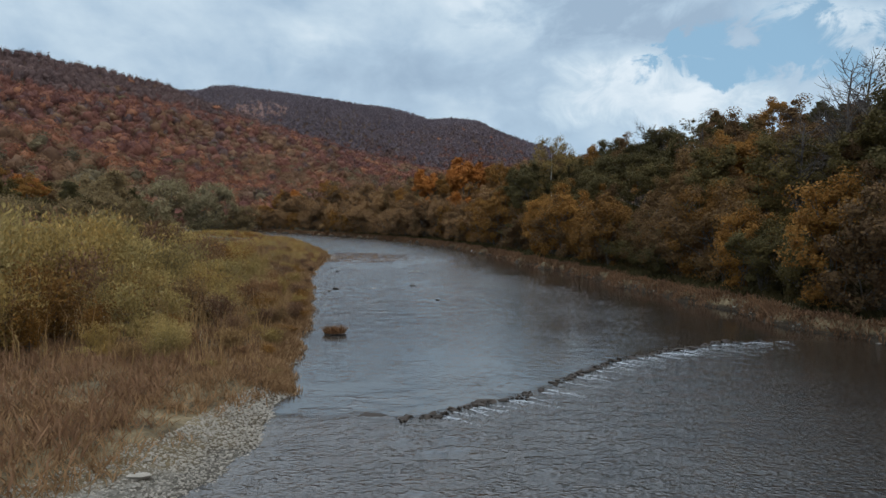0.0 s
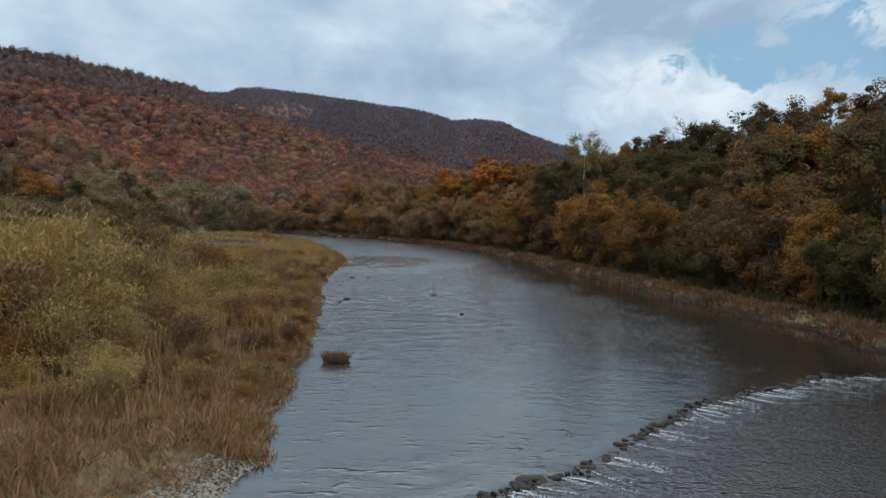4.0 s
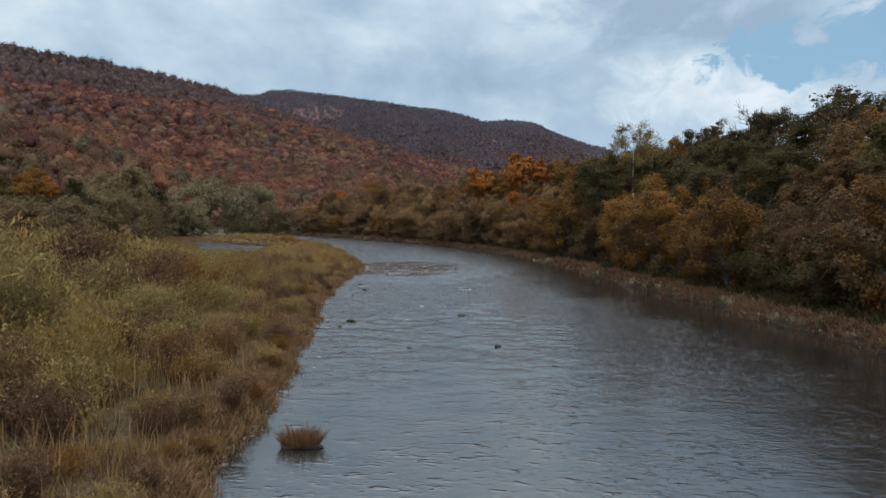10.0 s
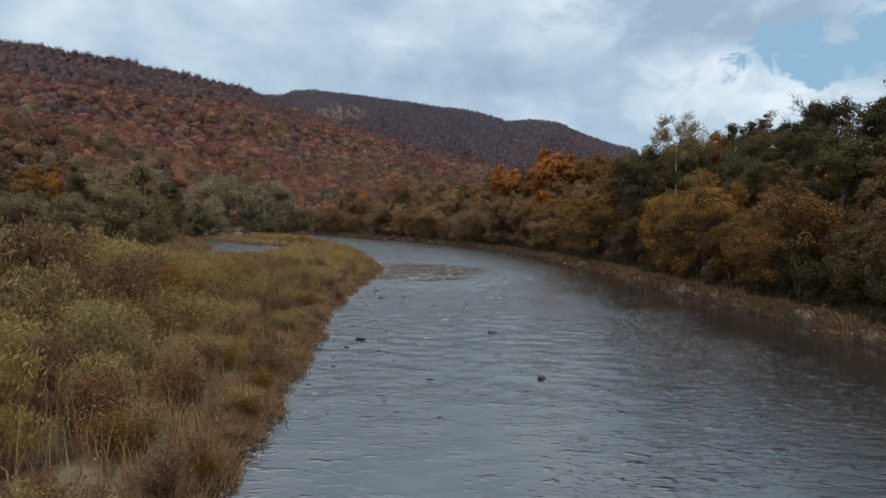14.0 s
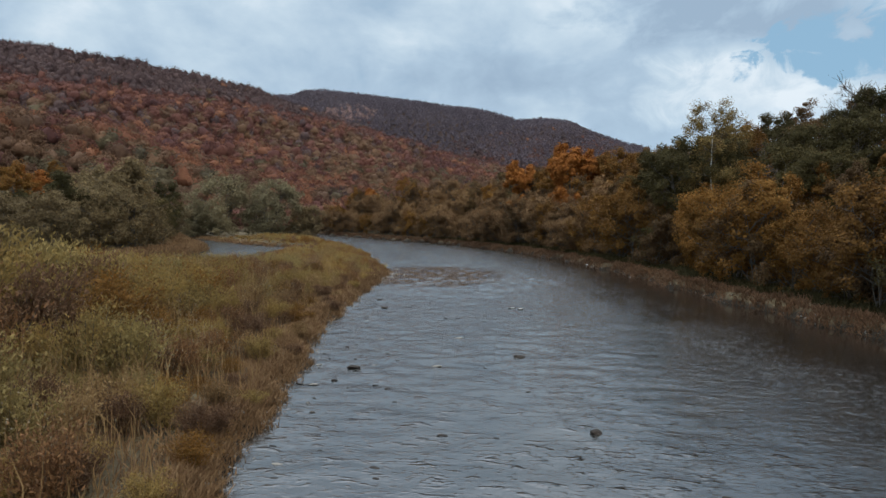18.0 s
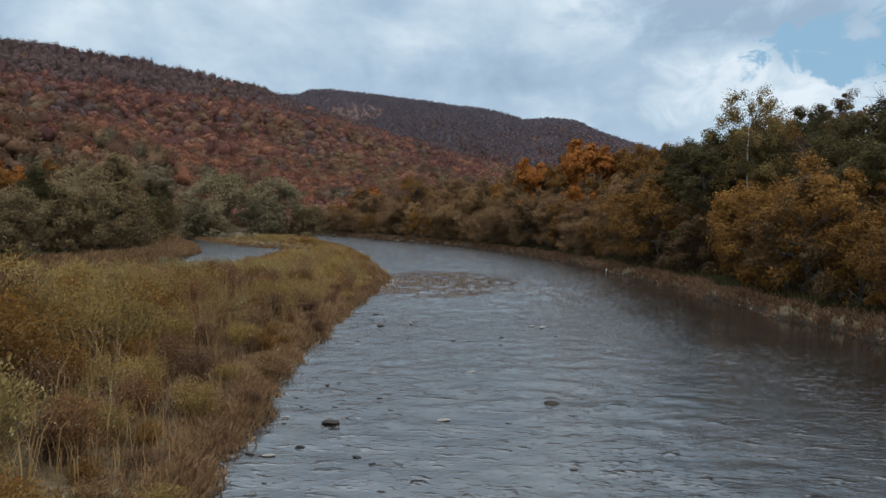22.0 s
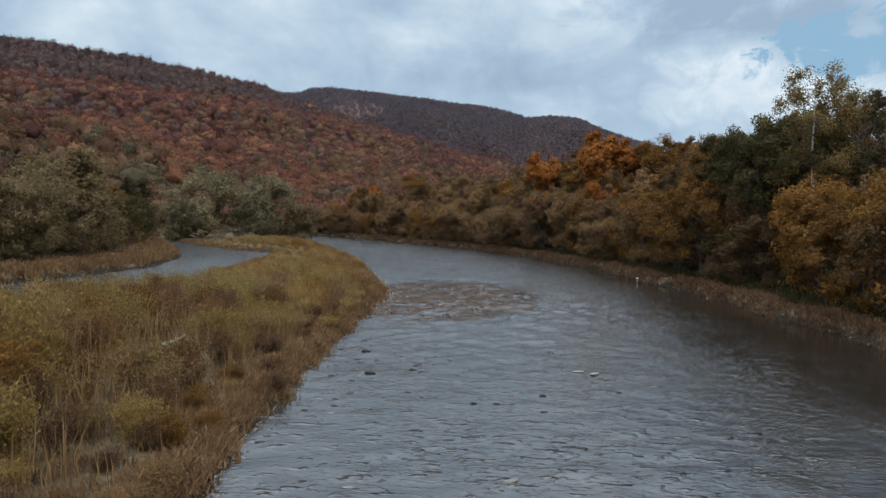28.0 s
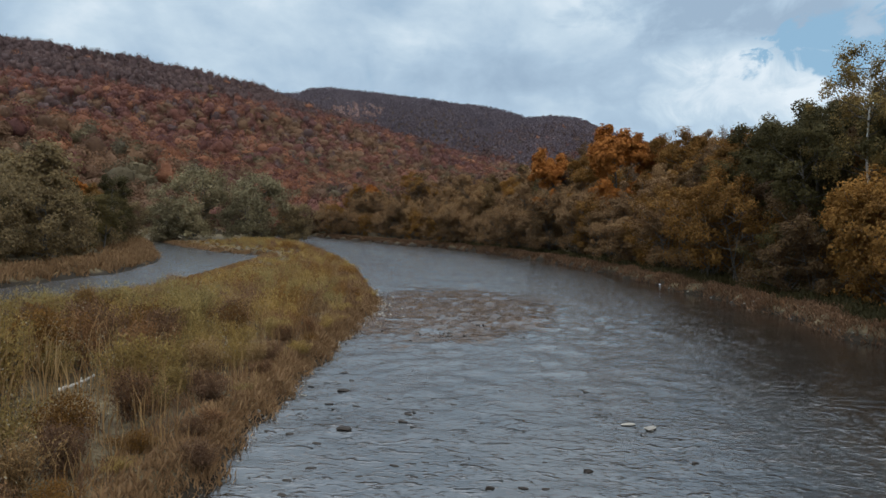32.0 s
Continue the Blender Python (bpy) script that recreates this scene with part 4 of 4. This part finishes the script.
def placed(arrays, mats):
    """Copies of one (verts, faces) at 4 x 4 poses, joined."""
    v, f = arrays
    m = np.asarray(mats)
    vv = np.einsum("nij,vj->nvi", m[:, :3, :3], v) + m[:, None, :3, 3]
    return vv.reshape(-1, 3), (f[None] + (np.arange(len(m)) * len(v))[:, None, None]).reshape(-1, f.shape[1])


first, thicket = {}, {}
spots = []
for y in np.arange(23.5, 186, 1.5):
    for s in np.arange(1.0, 30, 1.5):
        yy, ss = y + rng.uniform(-0.7, 0.7), s + rng.uniform(-0.7, 0.7)
        x = float(left_shore(yy)) - ss
        if x - np.interp(yy, SIDE_Y, SIDE_R) < 1.5:
            continue
        spots.append((x, yy, ss))
n_things = 0
for x, y, s in spots:
    h = float(bar_height(x, y)) * float(np.clip(rng.uniform(0.5, 1.15) * (1 + 0.55 * float(wobble(x, y, 1.0, 2))), 0.28, np.interp(y, [50, 75], [1.15, 0.95])))
    if abs(x + 17.9) < 1.7 and 71.5 < y < 76.3:          # growth left out before the log so the camera sees it
        continue
    if y < 26 and rng.random() < 0.45:
        continue
    tone = float(wobble(x, y, 0.13, 3)) + 0.5 * rng.normal()
    edge = s + 1.5 * rng.normal()
    if edge < 4.2:
        k = int(rng.choice([4, 5, 1, 6, 7], p=[0.16, 0.28, 0.22, 0.16, 0.18]))
    else:
        k = int(rng.choice([0, 3])) if tone > (0.2 if y < 90 else 0.6) else int(rng.choice([1, 2, 5, 6, 4, 7], p=[0.27, 0.24, 0.25, 0.06, 0.06, 0.12]))
    wide = (0.8 + 0.07 * h) * h / 3 + 0.30
    m = Matrix.LocRotScale((x, y, float(ground_z(x, y)) - 0.05), Euler((0, 0, rng.uniform(0, 6.28))), (wide, wide, h / 3))
    if s < 13 and y < 88 and n_things < 480:
        n_things += 1
        if k in first:
            copy_thing(first[k], m).matrix_basis = m
        else:
            label = {"silver": "grey-green willow shrub on the gravel bar", "yellowgreen": "yellow-green willow shrub on the gravel bar",
                     "straw": "dry straw-coloured weed bush near the water", "ochre": "ochre-leaved shrub on the gravel bar",
                     "rust": "rust-brown weed bush near the water's edge", "umber": "dark brown withered weed bush on the bar"}[SHRUB_KINDS[k]]
            root = tagged(new("shrub"), label, "shrub", "shrubs of the gravel bar")
            part("wood", shrubs[k][0], root)
            part("foliage", shrubs[k][1], root)
            root.matrix_basis = m
            first[k] = root
    else:
        thicket.setdefault(SHRUB_KINDS[k], []).append(np.array(m))
for kind, mats in thicket.items():
    pieces = []
    for i in range(4):
        if mats[i::4]:
            lv = light[i][1][0].reshape(-1, 4, 3)[:, :3].reshape(-1, 3)
            pieces.append(placed((lv, np.arange(len(lv)).reshape(-1, 3)), mats[i::4]))
    tagged(new("willow_thicket", mesh_from("willow_thicket", *joined(pieces), M_LEAF[kind])), kind + " willow thicket covering the bar", "thicket", kind="stuff")

# ---- dry grass and weeds ----
def blades(name, kind, x, y, h, label, seed, wide=0.035, lean=0.35, category="grass"):
    rng = np.random.default_rng(seed)
    n = len(x)
    foot = np.stack([x, y, ground_z(x, y) - 0.03], 1)
    d = np.stack([rng.normal(size=n) * lean, rng.normal(size=n) * lean, np.ones(n)], 1)
    d /= np.linalg.norm(d, axis=1, keepdims=True)
    th = rng.uniform(0, 6.28, n)
    side = np.stack([np.cos(th), np.sin(th), np.zeros(n)], 1) * wide * rng.uniform(0.6, 1.4, (n, 1))
    mid = foot + d * (h * 0.55)[:, None]
    d2 = d + np.stack([rng.normal(size=n) * 0.3, rng.normal(size=n) * 0.3, -0.1 * np.ones(n)], 1)
    top = mid + d2 * (h * 0.45)[:, None]
    v = np.stack([foot - side * 0.6, foot + side * 0.6, mid + side, mid - side, top], 1).reshape(-1, 3)
    b = np.arange(n)[:, None] * 5
    me = mesh_from(name, v, [b + np.array([[0, 1, 2, 3]]), b + np.array([[3, 2, 4]])], M_LEAF[kind])
    return tagged(new(name, me), label, category, kind="stuff")


def tufted(rng, x, y, per, spread):
    """Each spot becomes a tuft of blades."""
    return (np.repeat(x, per) + rng.normal(size=len(x) * per) * spread, np.repeat(y, per) + rng.normal(size=len(x) * per) * spread)


rng = np.random.default_rng(10)
# open dry grass by the start of the walk
y = rng.uniform(2, 27, 5600)
x = left_shore(y) - 0.5 - 32 * rng.random(5600) ** 1.4
keep = rng.random(5600) < np.clip((left_shore(y) - x - np.interp(y, [6, 13, 18, 22, 27], [2.4, 1.9, 1.1, 0.5, 0.2]) + 1.2 * wobble(x, y, 0.7)) / 2, 0, 1)
x, y = tufted(rng, x[keep], y[keep], 16, 0.22)
blades("dry_grass", "mat", x, y, rng.uniform(0.18, 0.55, len(x)), "trampled dry grass behind the gravel beach", 61, 0.016, 0.8)
y = rng.uniform(4, 30, 1200)
x, y = tufted(rng, left_shore(y) - 3.5 - 26 * rng.random(1200) ** 1.3, y, 16, 0.3)
blades("rust_weeds", "umber", x, y, rng.uniform(0.3, 0.9, len(x)), "dark brown weeds among dry grass", 62, 0.02, 0.5)
# fringe of the bar
y = 22 + 168 * rng.random(8000) ** 1.25
x = left_shore(y) - 0.12 - rng.gamma(1.1, 0.5, 8000)
x, y = tufted(rng, x, y, 14, 0.22)
ok = x - np.interp(y, SIDE_Y, SIDE_R) > 0.5
blades("bar_grass", "mat", x[ok], y[ok], rng.uniform(0.12, 0.42, ok.sum()), "matted grey-brown grass along the water's edge of the bar", 63, 0.018, 0.55)
y = rng.uniform(22, 150, 1000)
x, y = tufted(rng, left_shore(y) - 0.9 - rng.gamma(2.2, 1.1, 1000), y, 14, 0.2)
blades("bar_weeds", "umber", x, y, rng.uniform(0.25, 0.65, len(x)), "dark brown weeds along the edge of the bar", 64, 0.013, 0.4)
y = rng.uniform(23, 130, 4000)
x = left_shore(y) - 0.6 - rng.gamma(1.7, 3.2, 4000)
ok = (x - np.interp(y, SIDE_Y, SIDE_R) > 2) & (rng.random(4000) < np.interp(y, [23, 60, 130], [1, 0.8, 0.35]))
x, y = tufted(rng, x[ok], y[ok], 3, 0.15)
blades("bar_stalks", "straw", x, y, bar_height(x, y) * rng.uniform(0.6, 1.12, len(x)), "upright brown stalks standing among the bar shrubs", 68, 0.011, 0.1)
# pale seed heads on the taller weeds
y = rng.uniform(24, 95, 1500)
x = left_shore(y) - 1.5 - rng.gamma(1.8, 2.6, 1500)
keep = wobble(x, y, 0.55, 5) > 0.15
x, y = tufted(rng, x[keep], y[keep], 9, 0.14)
top = np.stack([x, y, ground_z(x, y) + bar_height(x, y) * rng.uniform(0.55, 1.0, len(x))], 1)
v, f = leaves(top, rng.normal(size=top.shape), rng, 0.055, 0.035, None, 0.5)
tagged(new("seed_heads", mesh_from("seed_heads", v, f, M_LEAF["seed"])), "pale dry seed heads over the bar weeds", "seed heads", kind="stuff")
# east bank
y = rng.uniform(-25, 255, 5600)
x = right_shore(y) - 0.05 + rng.gamma(1.4, 0.75, 5600)
x, y = tufted(rng, x, y, 13, 0.22)
blades("bank_grass", "umber", x, y, rng.uniform(0.15, 0.5, len(x)) * (1 + 0.5 * wobble(x, y, 0.9)), "withered brown grass on the east bank", 65, 0.035, 0.7)
y = rng.uniform(-25, 255, 900)
x, y = tufted(rng, right_shore(y) + 0.2 + rng.gamma(1.6, 0.5, 900), y, 10, 0.18)
blades("bank_weeds", "rust", x, y, rng.uniform(0.2, 0.6, len(x)), "rust-brown weeds among the grass of the east bank", 66, 0.04, 0.45)
y = rng.uniform(-25, 200, 3600)
x, y = tufted(rng, right_shore(y) + 1.8 + rng.gamma(2.0, 1.1, 3600), y, 12, 0.25)
blades("bank_undergrowth", "dark", x, y, rng.uniform(0.3, 0.9, len(x)), "dark green undergrowth below the bank trees", 69, 0.05, 0.7)
# banks of the side channel
y = rng.uniform(60, 225, 3600)
side = rng.random(3600) < 0.65
x = np.where(side, np.interp(y, SIDE_Y, SIDE_L) - 0.4 - rng.gamma(2, 1.3, 3600), np.interp(y, SIDE_Y, SIDE_R) + 0.3 + rng.gamma(2, 0.5, 3600))
x, y = tufted(rng, x, y, 12, 0.3)
blades("channel_grass", "mat", x, y, rng.uniform(0.3, 1.0, len(x)) * np.where(np.repeat(side, 12), 1.0, 0.5), "dry grass on the banks of the side channel", 67, 0.07, 0.4)

# ---- gravel, stones, rocks ----
def pebble(seed, flat=0.55, rough=0.22):
    bm = bmesh.new()
    bmesh.ops.create_icosphere(bm, subdivisions=1, radius=1.0)
    rng = np.random.default_rng(seed)
    v = np.array([p.co[:] for p in bm.verts]) * (1 + rough * rng.normal(size=(len(bm.verts), 1)))
    v *= np.array([1.0, rng.uniform(0.6, 0.9), flat])
    f = np.array([[p.index for p in q.verts] for q in bm.faces])
    bm.free()
    return v, f


M_MUDSTONE = stone_material("muddy_stone", (0.05, 0.043, 0.035), (0.22, 0.20, 0.17), 0.7)
M_MUD = stone_material("dark_mud", (0.009, 0.006, 0.004), (0.034, 0.021, 0.013), 0.85)
PEBBLES = [pebble(400 + i) for i in range(6)]


def gravel(name, mat, x, y, r, label, sink=0.25):
    rng = np.random.default_rng(len(x))
    z = np.maximum(ground_z(x, y), -0.05) + r * (0.3 - sink)
    pieces = []
    for i in range(6):
        s = slice(i, None, 6)
        a = rng.uniform(0, 6.28, len(x[s]))
        m = np.zeros((len(a), 4, 4))
        m[:, 0, 0], m[:, 0, 1], m[:, 1, 0], m[:, 1, 1] = np.cos(a) * r[s], -np.sin(a) * r[s], np.sin(a) * r[s], np.cos(a) * r[s]
        m[:, 2, 2], m[:, 0, 3], m[:, 1, 3], m[:, 2, 3] = r[s] * rng.uniform(0.7, 1.3, len(a)), x[s], y[s], z[s]
        pieces.append(placed(PEBBLES[i], m))
    return tagged(new(name, mesh_from(name, *joined(pieces), mat, True)), label, "gravel", kind="stuff")


rng = np.random.default_rng(12)
y = 6 + 21 * rng.random(17000) ** 0.9
x = left_shore(y) - rng.uniform(-0.4, 1, 17000) * np.interp(y, [6, 13, 18, 22, 27], [3.6, 3.1, 2.0, 1.1, 0.5])
gravel("beach_gravel", M_STONE, x, y, 0.017 + 0.045 * rng.random(17000) ** 2.5, "pale rounded gravel of the beach by the water")
y = rng.uniform(26, 112, 2600)
x = left_shore(y) + 0.12 + rng.normal(size=2600) * 0.28
gravel("shore_stones", M_MUDSTONE, x, y, 0.03 + 0.09 * rng.random(2600) ** 3, "muddy stones along the waterline of the bar")
y = rng.uniform(-20, 230, 700)
x = right_shore(y) + rng.normal(size=700) * 0.2 + 0.2
gravel("bank_stones", M_MUDSTONE, x, y, 0.04 + 0.12 * rng.random(700) ** 3, "stones along the foot of the east bank")
rng = np.random.default_rng(13)
y = rng.uniform(94, 116, 500)
x = left_shore(y) + rng.uniform(-0.6, 1.0, 500) ** 2 * 2.4
gravel("spit_gravel", M_STONE, x, y, 0.05 + 0.10 * rng.random(500) ** 2, "pale gravel spit at the tip of the bar")


def rock_mesh(seed, mat, flat=0.5, rough=0.12):
    bm = bmesh.new()
    bmesh.ops.create_icosphere(bm, subdivisions=2, radius=1.0)
    rng = np.random.default_rng(seed)
    cuts = rng.normal(size=(7, 3))
    cuts /= np.linalg.norm(cuts, axis=1, keepdims=True)
    depth = rng.uniform(0.5, 0.85, 7)
    k = rng.normal(size=(3, 3)) * 1.3
    for p in bm.verts:
        c = np.array(p.co[:])
        for w, d in zip(cuts, depth):
            over = float(c @ w) - d
            if over > 0:
                c = c - 0.8 * over * w
        c = c * (1 + rough * float(np.sin(k @ c * 2.0).sum()) + 0.03 * rng.normal())
        p.co = c * np.array([1.0, 0.72, flat])
    me = bpy.data.meshes.new("rock")
    bm.to_mesh(me)
    bm.free()
    me.materials.append(mat)
    return me


ROCKS = [rock_mesh(500 + i, M_WETSTONE) for i in range(6)]
PALE = [rock_mesh(510 + i, M_STONE, 0.35) for i in range(4)]
# line of rocks across the stream
weir = tagged(new("rock_weir"), "line of dark wet rocks across the river with white water", "weir")
rng = np.random.default_rng(14)
weir.location = (5, 25, 0)
for i in range(260):
    x = rng.uniform(-2.1, 14.5) if i < 240 else rng.uniform(14.5, 17.5)
    y = float(np.interp(x, WEIR_X, WEIR_Y)) + rng.normal() * 0.17 + 0.2 * math.sin(x * 1.9)
    r = 0.06 + 0.14 * rng.random() ** 1.8
    ob = part("rock", ROCKS[i % 6], weir)
    ob.matrix_basis = Matrix.LocRotScale((x - 5, y - 25, 0.01 - 0.12 * r * rng.random()), Euler((rng.normal() * 0.2, rng.normal() * 0.2, rng.uniform(0, 6.28))), (r * 1.25, r, r * 0.9))
slab = new("rock_slab", ROCKS[4])
tagged(slab, "long flat dark rock lying in the water by the weir", "rock")
slab.matrix_basis = Matrix.LocRotScale((-3.0, 19.4, 0.0), Euler((0, 0, 0.05)), (0.55, 0.22, 0.16))
beach_stone = tagged(new("beach_stone", PALE[0]), "large pale flat stone lying on the gravel beach", "stone")
beach_stone.matrix_basis = Matrix.LocRotScale((-8.05, 13.55, float(ground_z(-8.05, 13.55)) + 0.05), Euler((0, 0, 0.1)), (0.29, 0.24, 0.26))
for x, y, r, pale, turn in [(-1.68, 60.6, 0.34, 0, 0.1), (-4.55, 65.0, 0.22, 1, 0.6), (-5.07, 58.25, 0.2, 1, 0.3), (0.2, 50.1, 0.3, 0, 1.1), (-1.75, 77.3, 0.26, 1, 0.2),
                            (-1.15, 77.0, 0.28, 1, 0.9), (-10.1, 75.65, 0.26, 0, 0.1), (-11.15, 80.0, 0.26, 0, 0.0), (-8.6, 55.2, 0.16, 0, 0.4), (-9.2, 54.5, 0.18, 1, 0.2),
                            (-8.3, 57.4, 0.3, 0, 0.1), (-6.5, 54.2, 0.14, 0, 0.7), (-3.4, 73.2, 0.16, 0, 0.2), (-5.8, 71.8, 0.14, 0, 0.5), (-0.6, 74.1, 0.14, 0, 0.8)]:
    rock = tagged(new("stone" if pale else "rock", (PALE if pale else ROCKS)[int(x * 7) % 4]), "pale stone standing out of the shallow water" if pale else "dark wet stone breaking the water surface",
                  "stone", "stones in the river")
    rock.matrix_basis = Matrix.LocRotScale((x, y, 0.0), Euler((0, 0, turn)), (r, r * 0.8, r * 0.7))
# stones added to give the riffle its brown tone against the sky reflection
sx, sy = rng.normal(size=700) * 2.6 - 9.5, rng.uniform(92, 115, 700) + rng.normal(size=700) * 1.8
gravel("shoal_stones", M_MUD, sx, sy, 0.05 + 0.10 * rng.random(700) ** 2, "added dark stones standing in for the brown tone of the shoal", 0.42)
for i in range(190):
    y = rng.uniform(44, 96)
    x = float(left_shore(y)) + 0.3 + rng.gamma(1.3, 2.6)
    if x > 3:
        continue
    r = rng.uniform(0.035, 0.12)
    pale = rng.random() < 0.06
    rock = tagged(new("stone" if pale else "rock", (PALE if pale else ROCKS)[i % 4]), "pale stone standing out of the shallow water" if pale else "dark wet stone breaking the water surface",
                  "stone", "stones in the river")
    rock.matrix_basis = Matrix.LocRotScale((x, y, -0.01), Euler((0, 0, rng.uniform(-0.4, 0.4))), (r * 1.5, r, r * 0.6))

# ---- grass tussock in the river ----
tussock = tagged(new("tussock"), "tuft of dry brown grass on a muddy mound in the water", "grass tuft")
tussock.location = (-5.9, 34.5, 0)
mound = part("mound", rock_mesh(530, M_MUD, 0.35), tussock)
mound.scale = (0.72, 0.62, 0.42)
rng = np.random.default_rng(15)
n = 1500
q = rng.normal(size=(n, 2)) * 0.30
q = q[np.hypot(q[:, 0], q[:, 1]) < 0.56]
n = len(q)
foot = np.stack([q[:, 0], q[:, 1] * 0.8, np.full(n, 0.08)], 1)
d = np.stack([q[:, 0] * 1.1 + rng.normal(size=n) * 0.3, q[:, 1] * 1.1 + rng.normal(size=n) * 0.3, np.ones(n)], 1)
h = (0.14 + 0.27 * rng.random(n) ** 1.5)[:, None]
th = rng.uniform(0, 6.28, n)
s = np.stack([np.cos(th), np.sin(th), 0 * th], 1) * 0.014
part("dry_grass", mesh_from("dry_grass", np.stack([foot - s, foot + s, foot + d * h + s * 0.2, foot + d * h - s * 0.2], 1).reshape(-1, 3), np.arange(4 * n).reshape(n, 4), M_LEAF["rust"]), tussock)

# ---- driftwood, litter ----
M_DRIFT = bark_material("bleached_driftwood", (0.17, 0.15, 0.125), (0.38, 0.35, 0.30), 2.0)
rng = np.random.default_rng(16)
log = tagged(new("driftwood_log"), "bleached driftwood log lying among the dry weeds", "log")
log.scale = (0.75, 0.75, 0.85)
log.location = (-18.2, 75.5, float(ground_z(-18.2, 75.5)) + 0.35)
part("stem", mesh_from("stem", *tube(limb(rng, (-0.5, -0.5, 0), (0.8, 0.75, 0.02), 1.4, 0.15, 6), 0.085, 0.045, 8), M_DRIFT, True), log)
part("branch", mesh_from("branch", *tube(limb(rng, (0.1, 0.0, 0.05), (-0.4, 1.0, 0.15), 0.8, 0.3, 5), 0.035, 0.015, 6), M_DRIFT, True), log)
M_WHITE = stone_material("white_plastic", (0.6, 0.6, 0.6), (0.85, 0.85, 0.85), 0.5)
BAG = rock_mesh(540, M_WHITE, 0.7, 0.2)
for x, y, r in [(20.8, 51.8, 0.16), (22.9, 60.5, 0.13), (18.9, 74.6, 0.12), (14.2, 109.9, 0.14), (21.3, 80.9, 0.14), (9.0, 123.5, 0.2), (24.3, 45, 0.12), (-3.0, 170, 0.16), (2.0, 158.0, 0.16)]:
    bag = tagged(new("litter", BAG), "scrap of white plastic washed up on the bank", "litter", "litter on the bank")
    bag.matrix_basis = Matrix.LocRotScale((x, y, max(float(ground_z(x, y)), 0) + 0.6 * r), Euler((0.3, 0, x)), (r * 0.6, r * 0.5, r * 0.6))

# ---- white water ----
M_FOAM, t, out = material("white_water")
pos = place(t)
foam = principled(t, out, (0.30, 0.32, 0.34), 0.6, bump(t, noise_tex(t, pos, 14.0, 4), 0.8, 0.03))


def streaks(name, x, y, length, wide, label, seed, toward=(0.25, -1.0), per=22):
    """Streaks of small flecks of foam riding on the ripples, drawn out down the stream."""
    rng = np.random.default_rng(seed)
    n = len(x)
    d = np.array(toward) + rng.normal(size=(n, 2)) * 0.3
    d /= np.linalg.norm(d, axis=1, keepdims=True)
    f = rng.random((n, per)) ** 1.5
    o = rng.normal(size=(n, per)) * wide[:, None] * (0.4 + f)
    cx = (x[:, None] + d[:, :1] * length[:, None] * f - d[:, 1:] * o).ravel()
    cy = (y[:, None] + d[:, 1:] * length[:, None] * f + d[:, :1] * o).ravel()
    m = len(cx)
    r = (0.004 + 0.012 * rng.random(m) ** 2)[:, None]
    ang = np.linspace(0, 2 * np.pi, 5, endpoint=False)[None] + rng.uniform(0, 6, (m, 1))
    rr = r * rng.uniform(0.6, 1.3, (m, 5))
    vx, vy = cx[:, None] + rr * np.cos(ang), cy[:, None] + 1.8 * rr * np.sin(ang)
    z = np.repeat(chop(cx, cy) + 0.012, 5) + 0.006 * rng.random(m * 5)
    v = np.column_stack([vx.ravel(), vy.ravel(), z])
    return tagged(new(name, mesh_from(name, v, np.arange(5 * m).reshape(m, 5), M_FOAM)), label, "white water", kind="stuff")


rng = np.random.default_rng(17)
x = np.concatenate([rng.uniform(-1, 6, 22), rng.uniform(5, 15, 55), rng.uniform(14, 18, 14)])
y = np.interp(x, WEIR_X, WEIR_Y) - 0.1 - rng.gamma(1.5, 0.12, len(x))
streaks("weir_foam", x, y, rng.uniform(0.4, 1.7, len(x)), rng.uniform(0.03, 0.09, len(x)), "white water spilling below the rock weir", 71, (0.85, -0.6), 190)
y = rng.uniform(93, 108, 60)
x = rng.uniform(-12, 3, 60)
streaks("shoal_foam", x, y, rng.uniform(0.2, 0.6, 60), rng.uniform(0.02, 0.05, 60), "flecks of foam on the shoal", 73, (1.0, -0.2), 10)
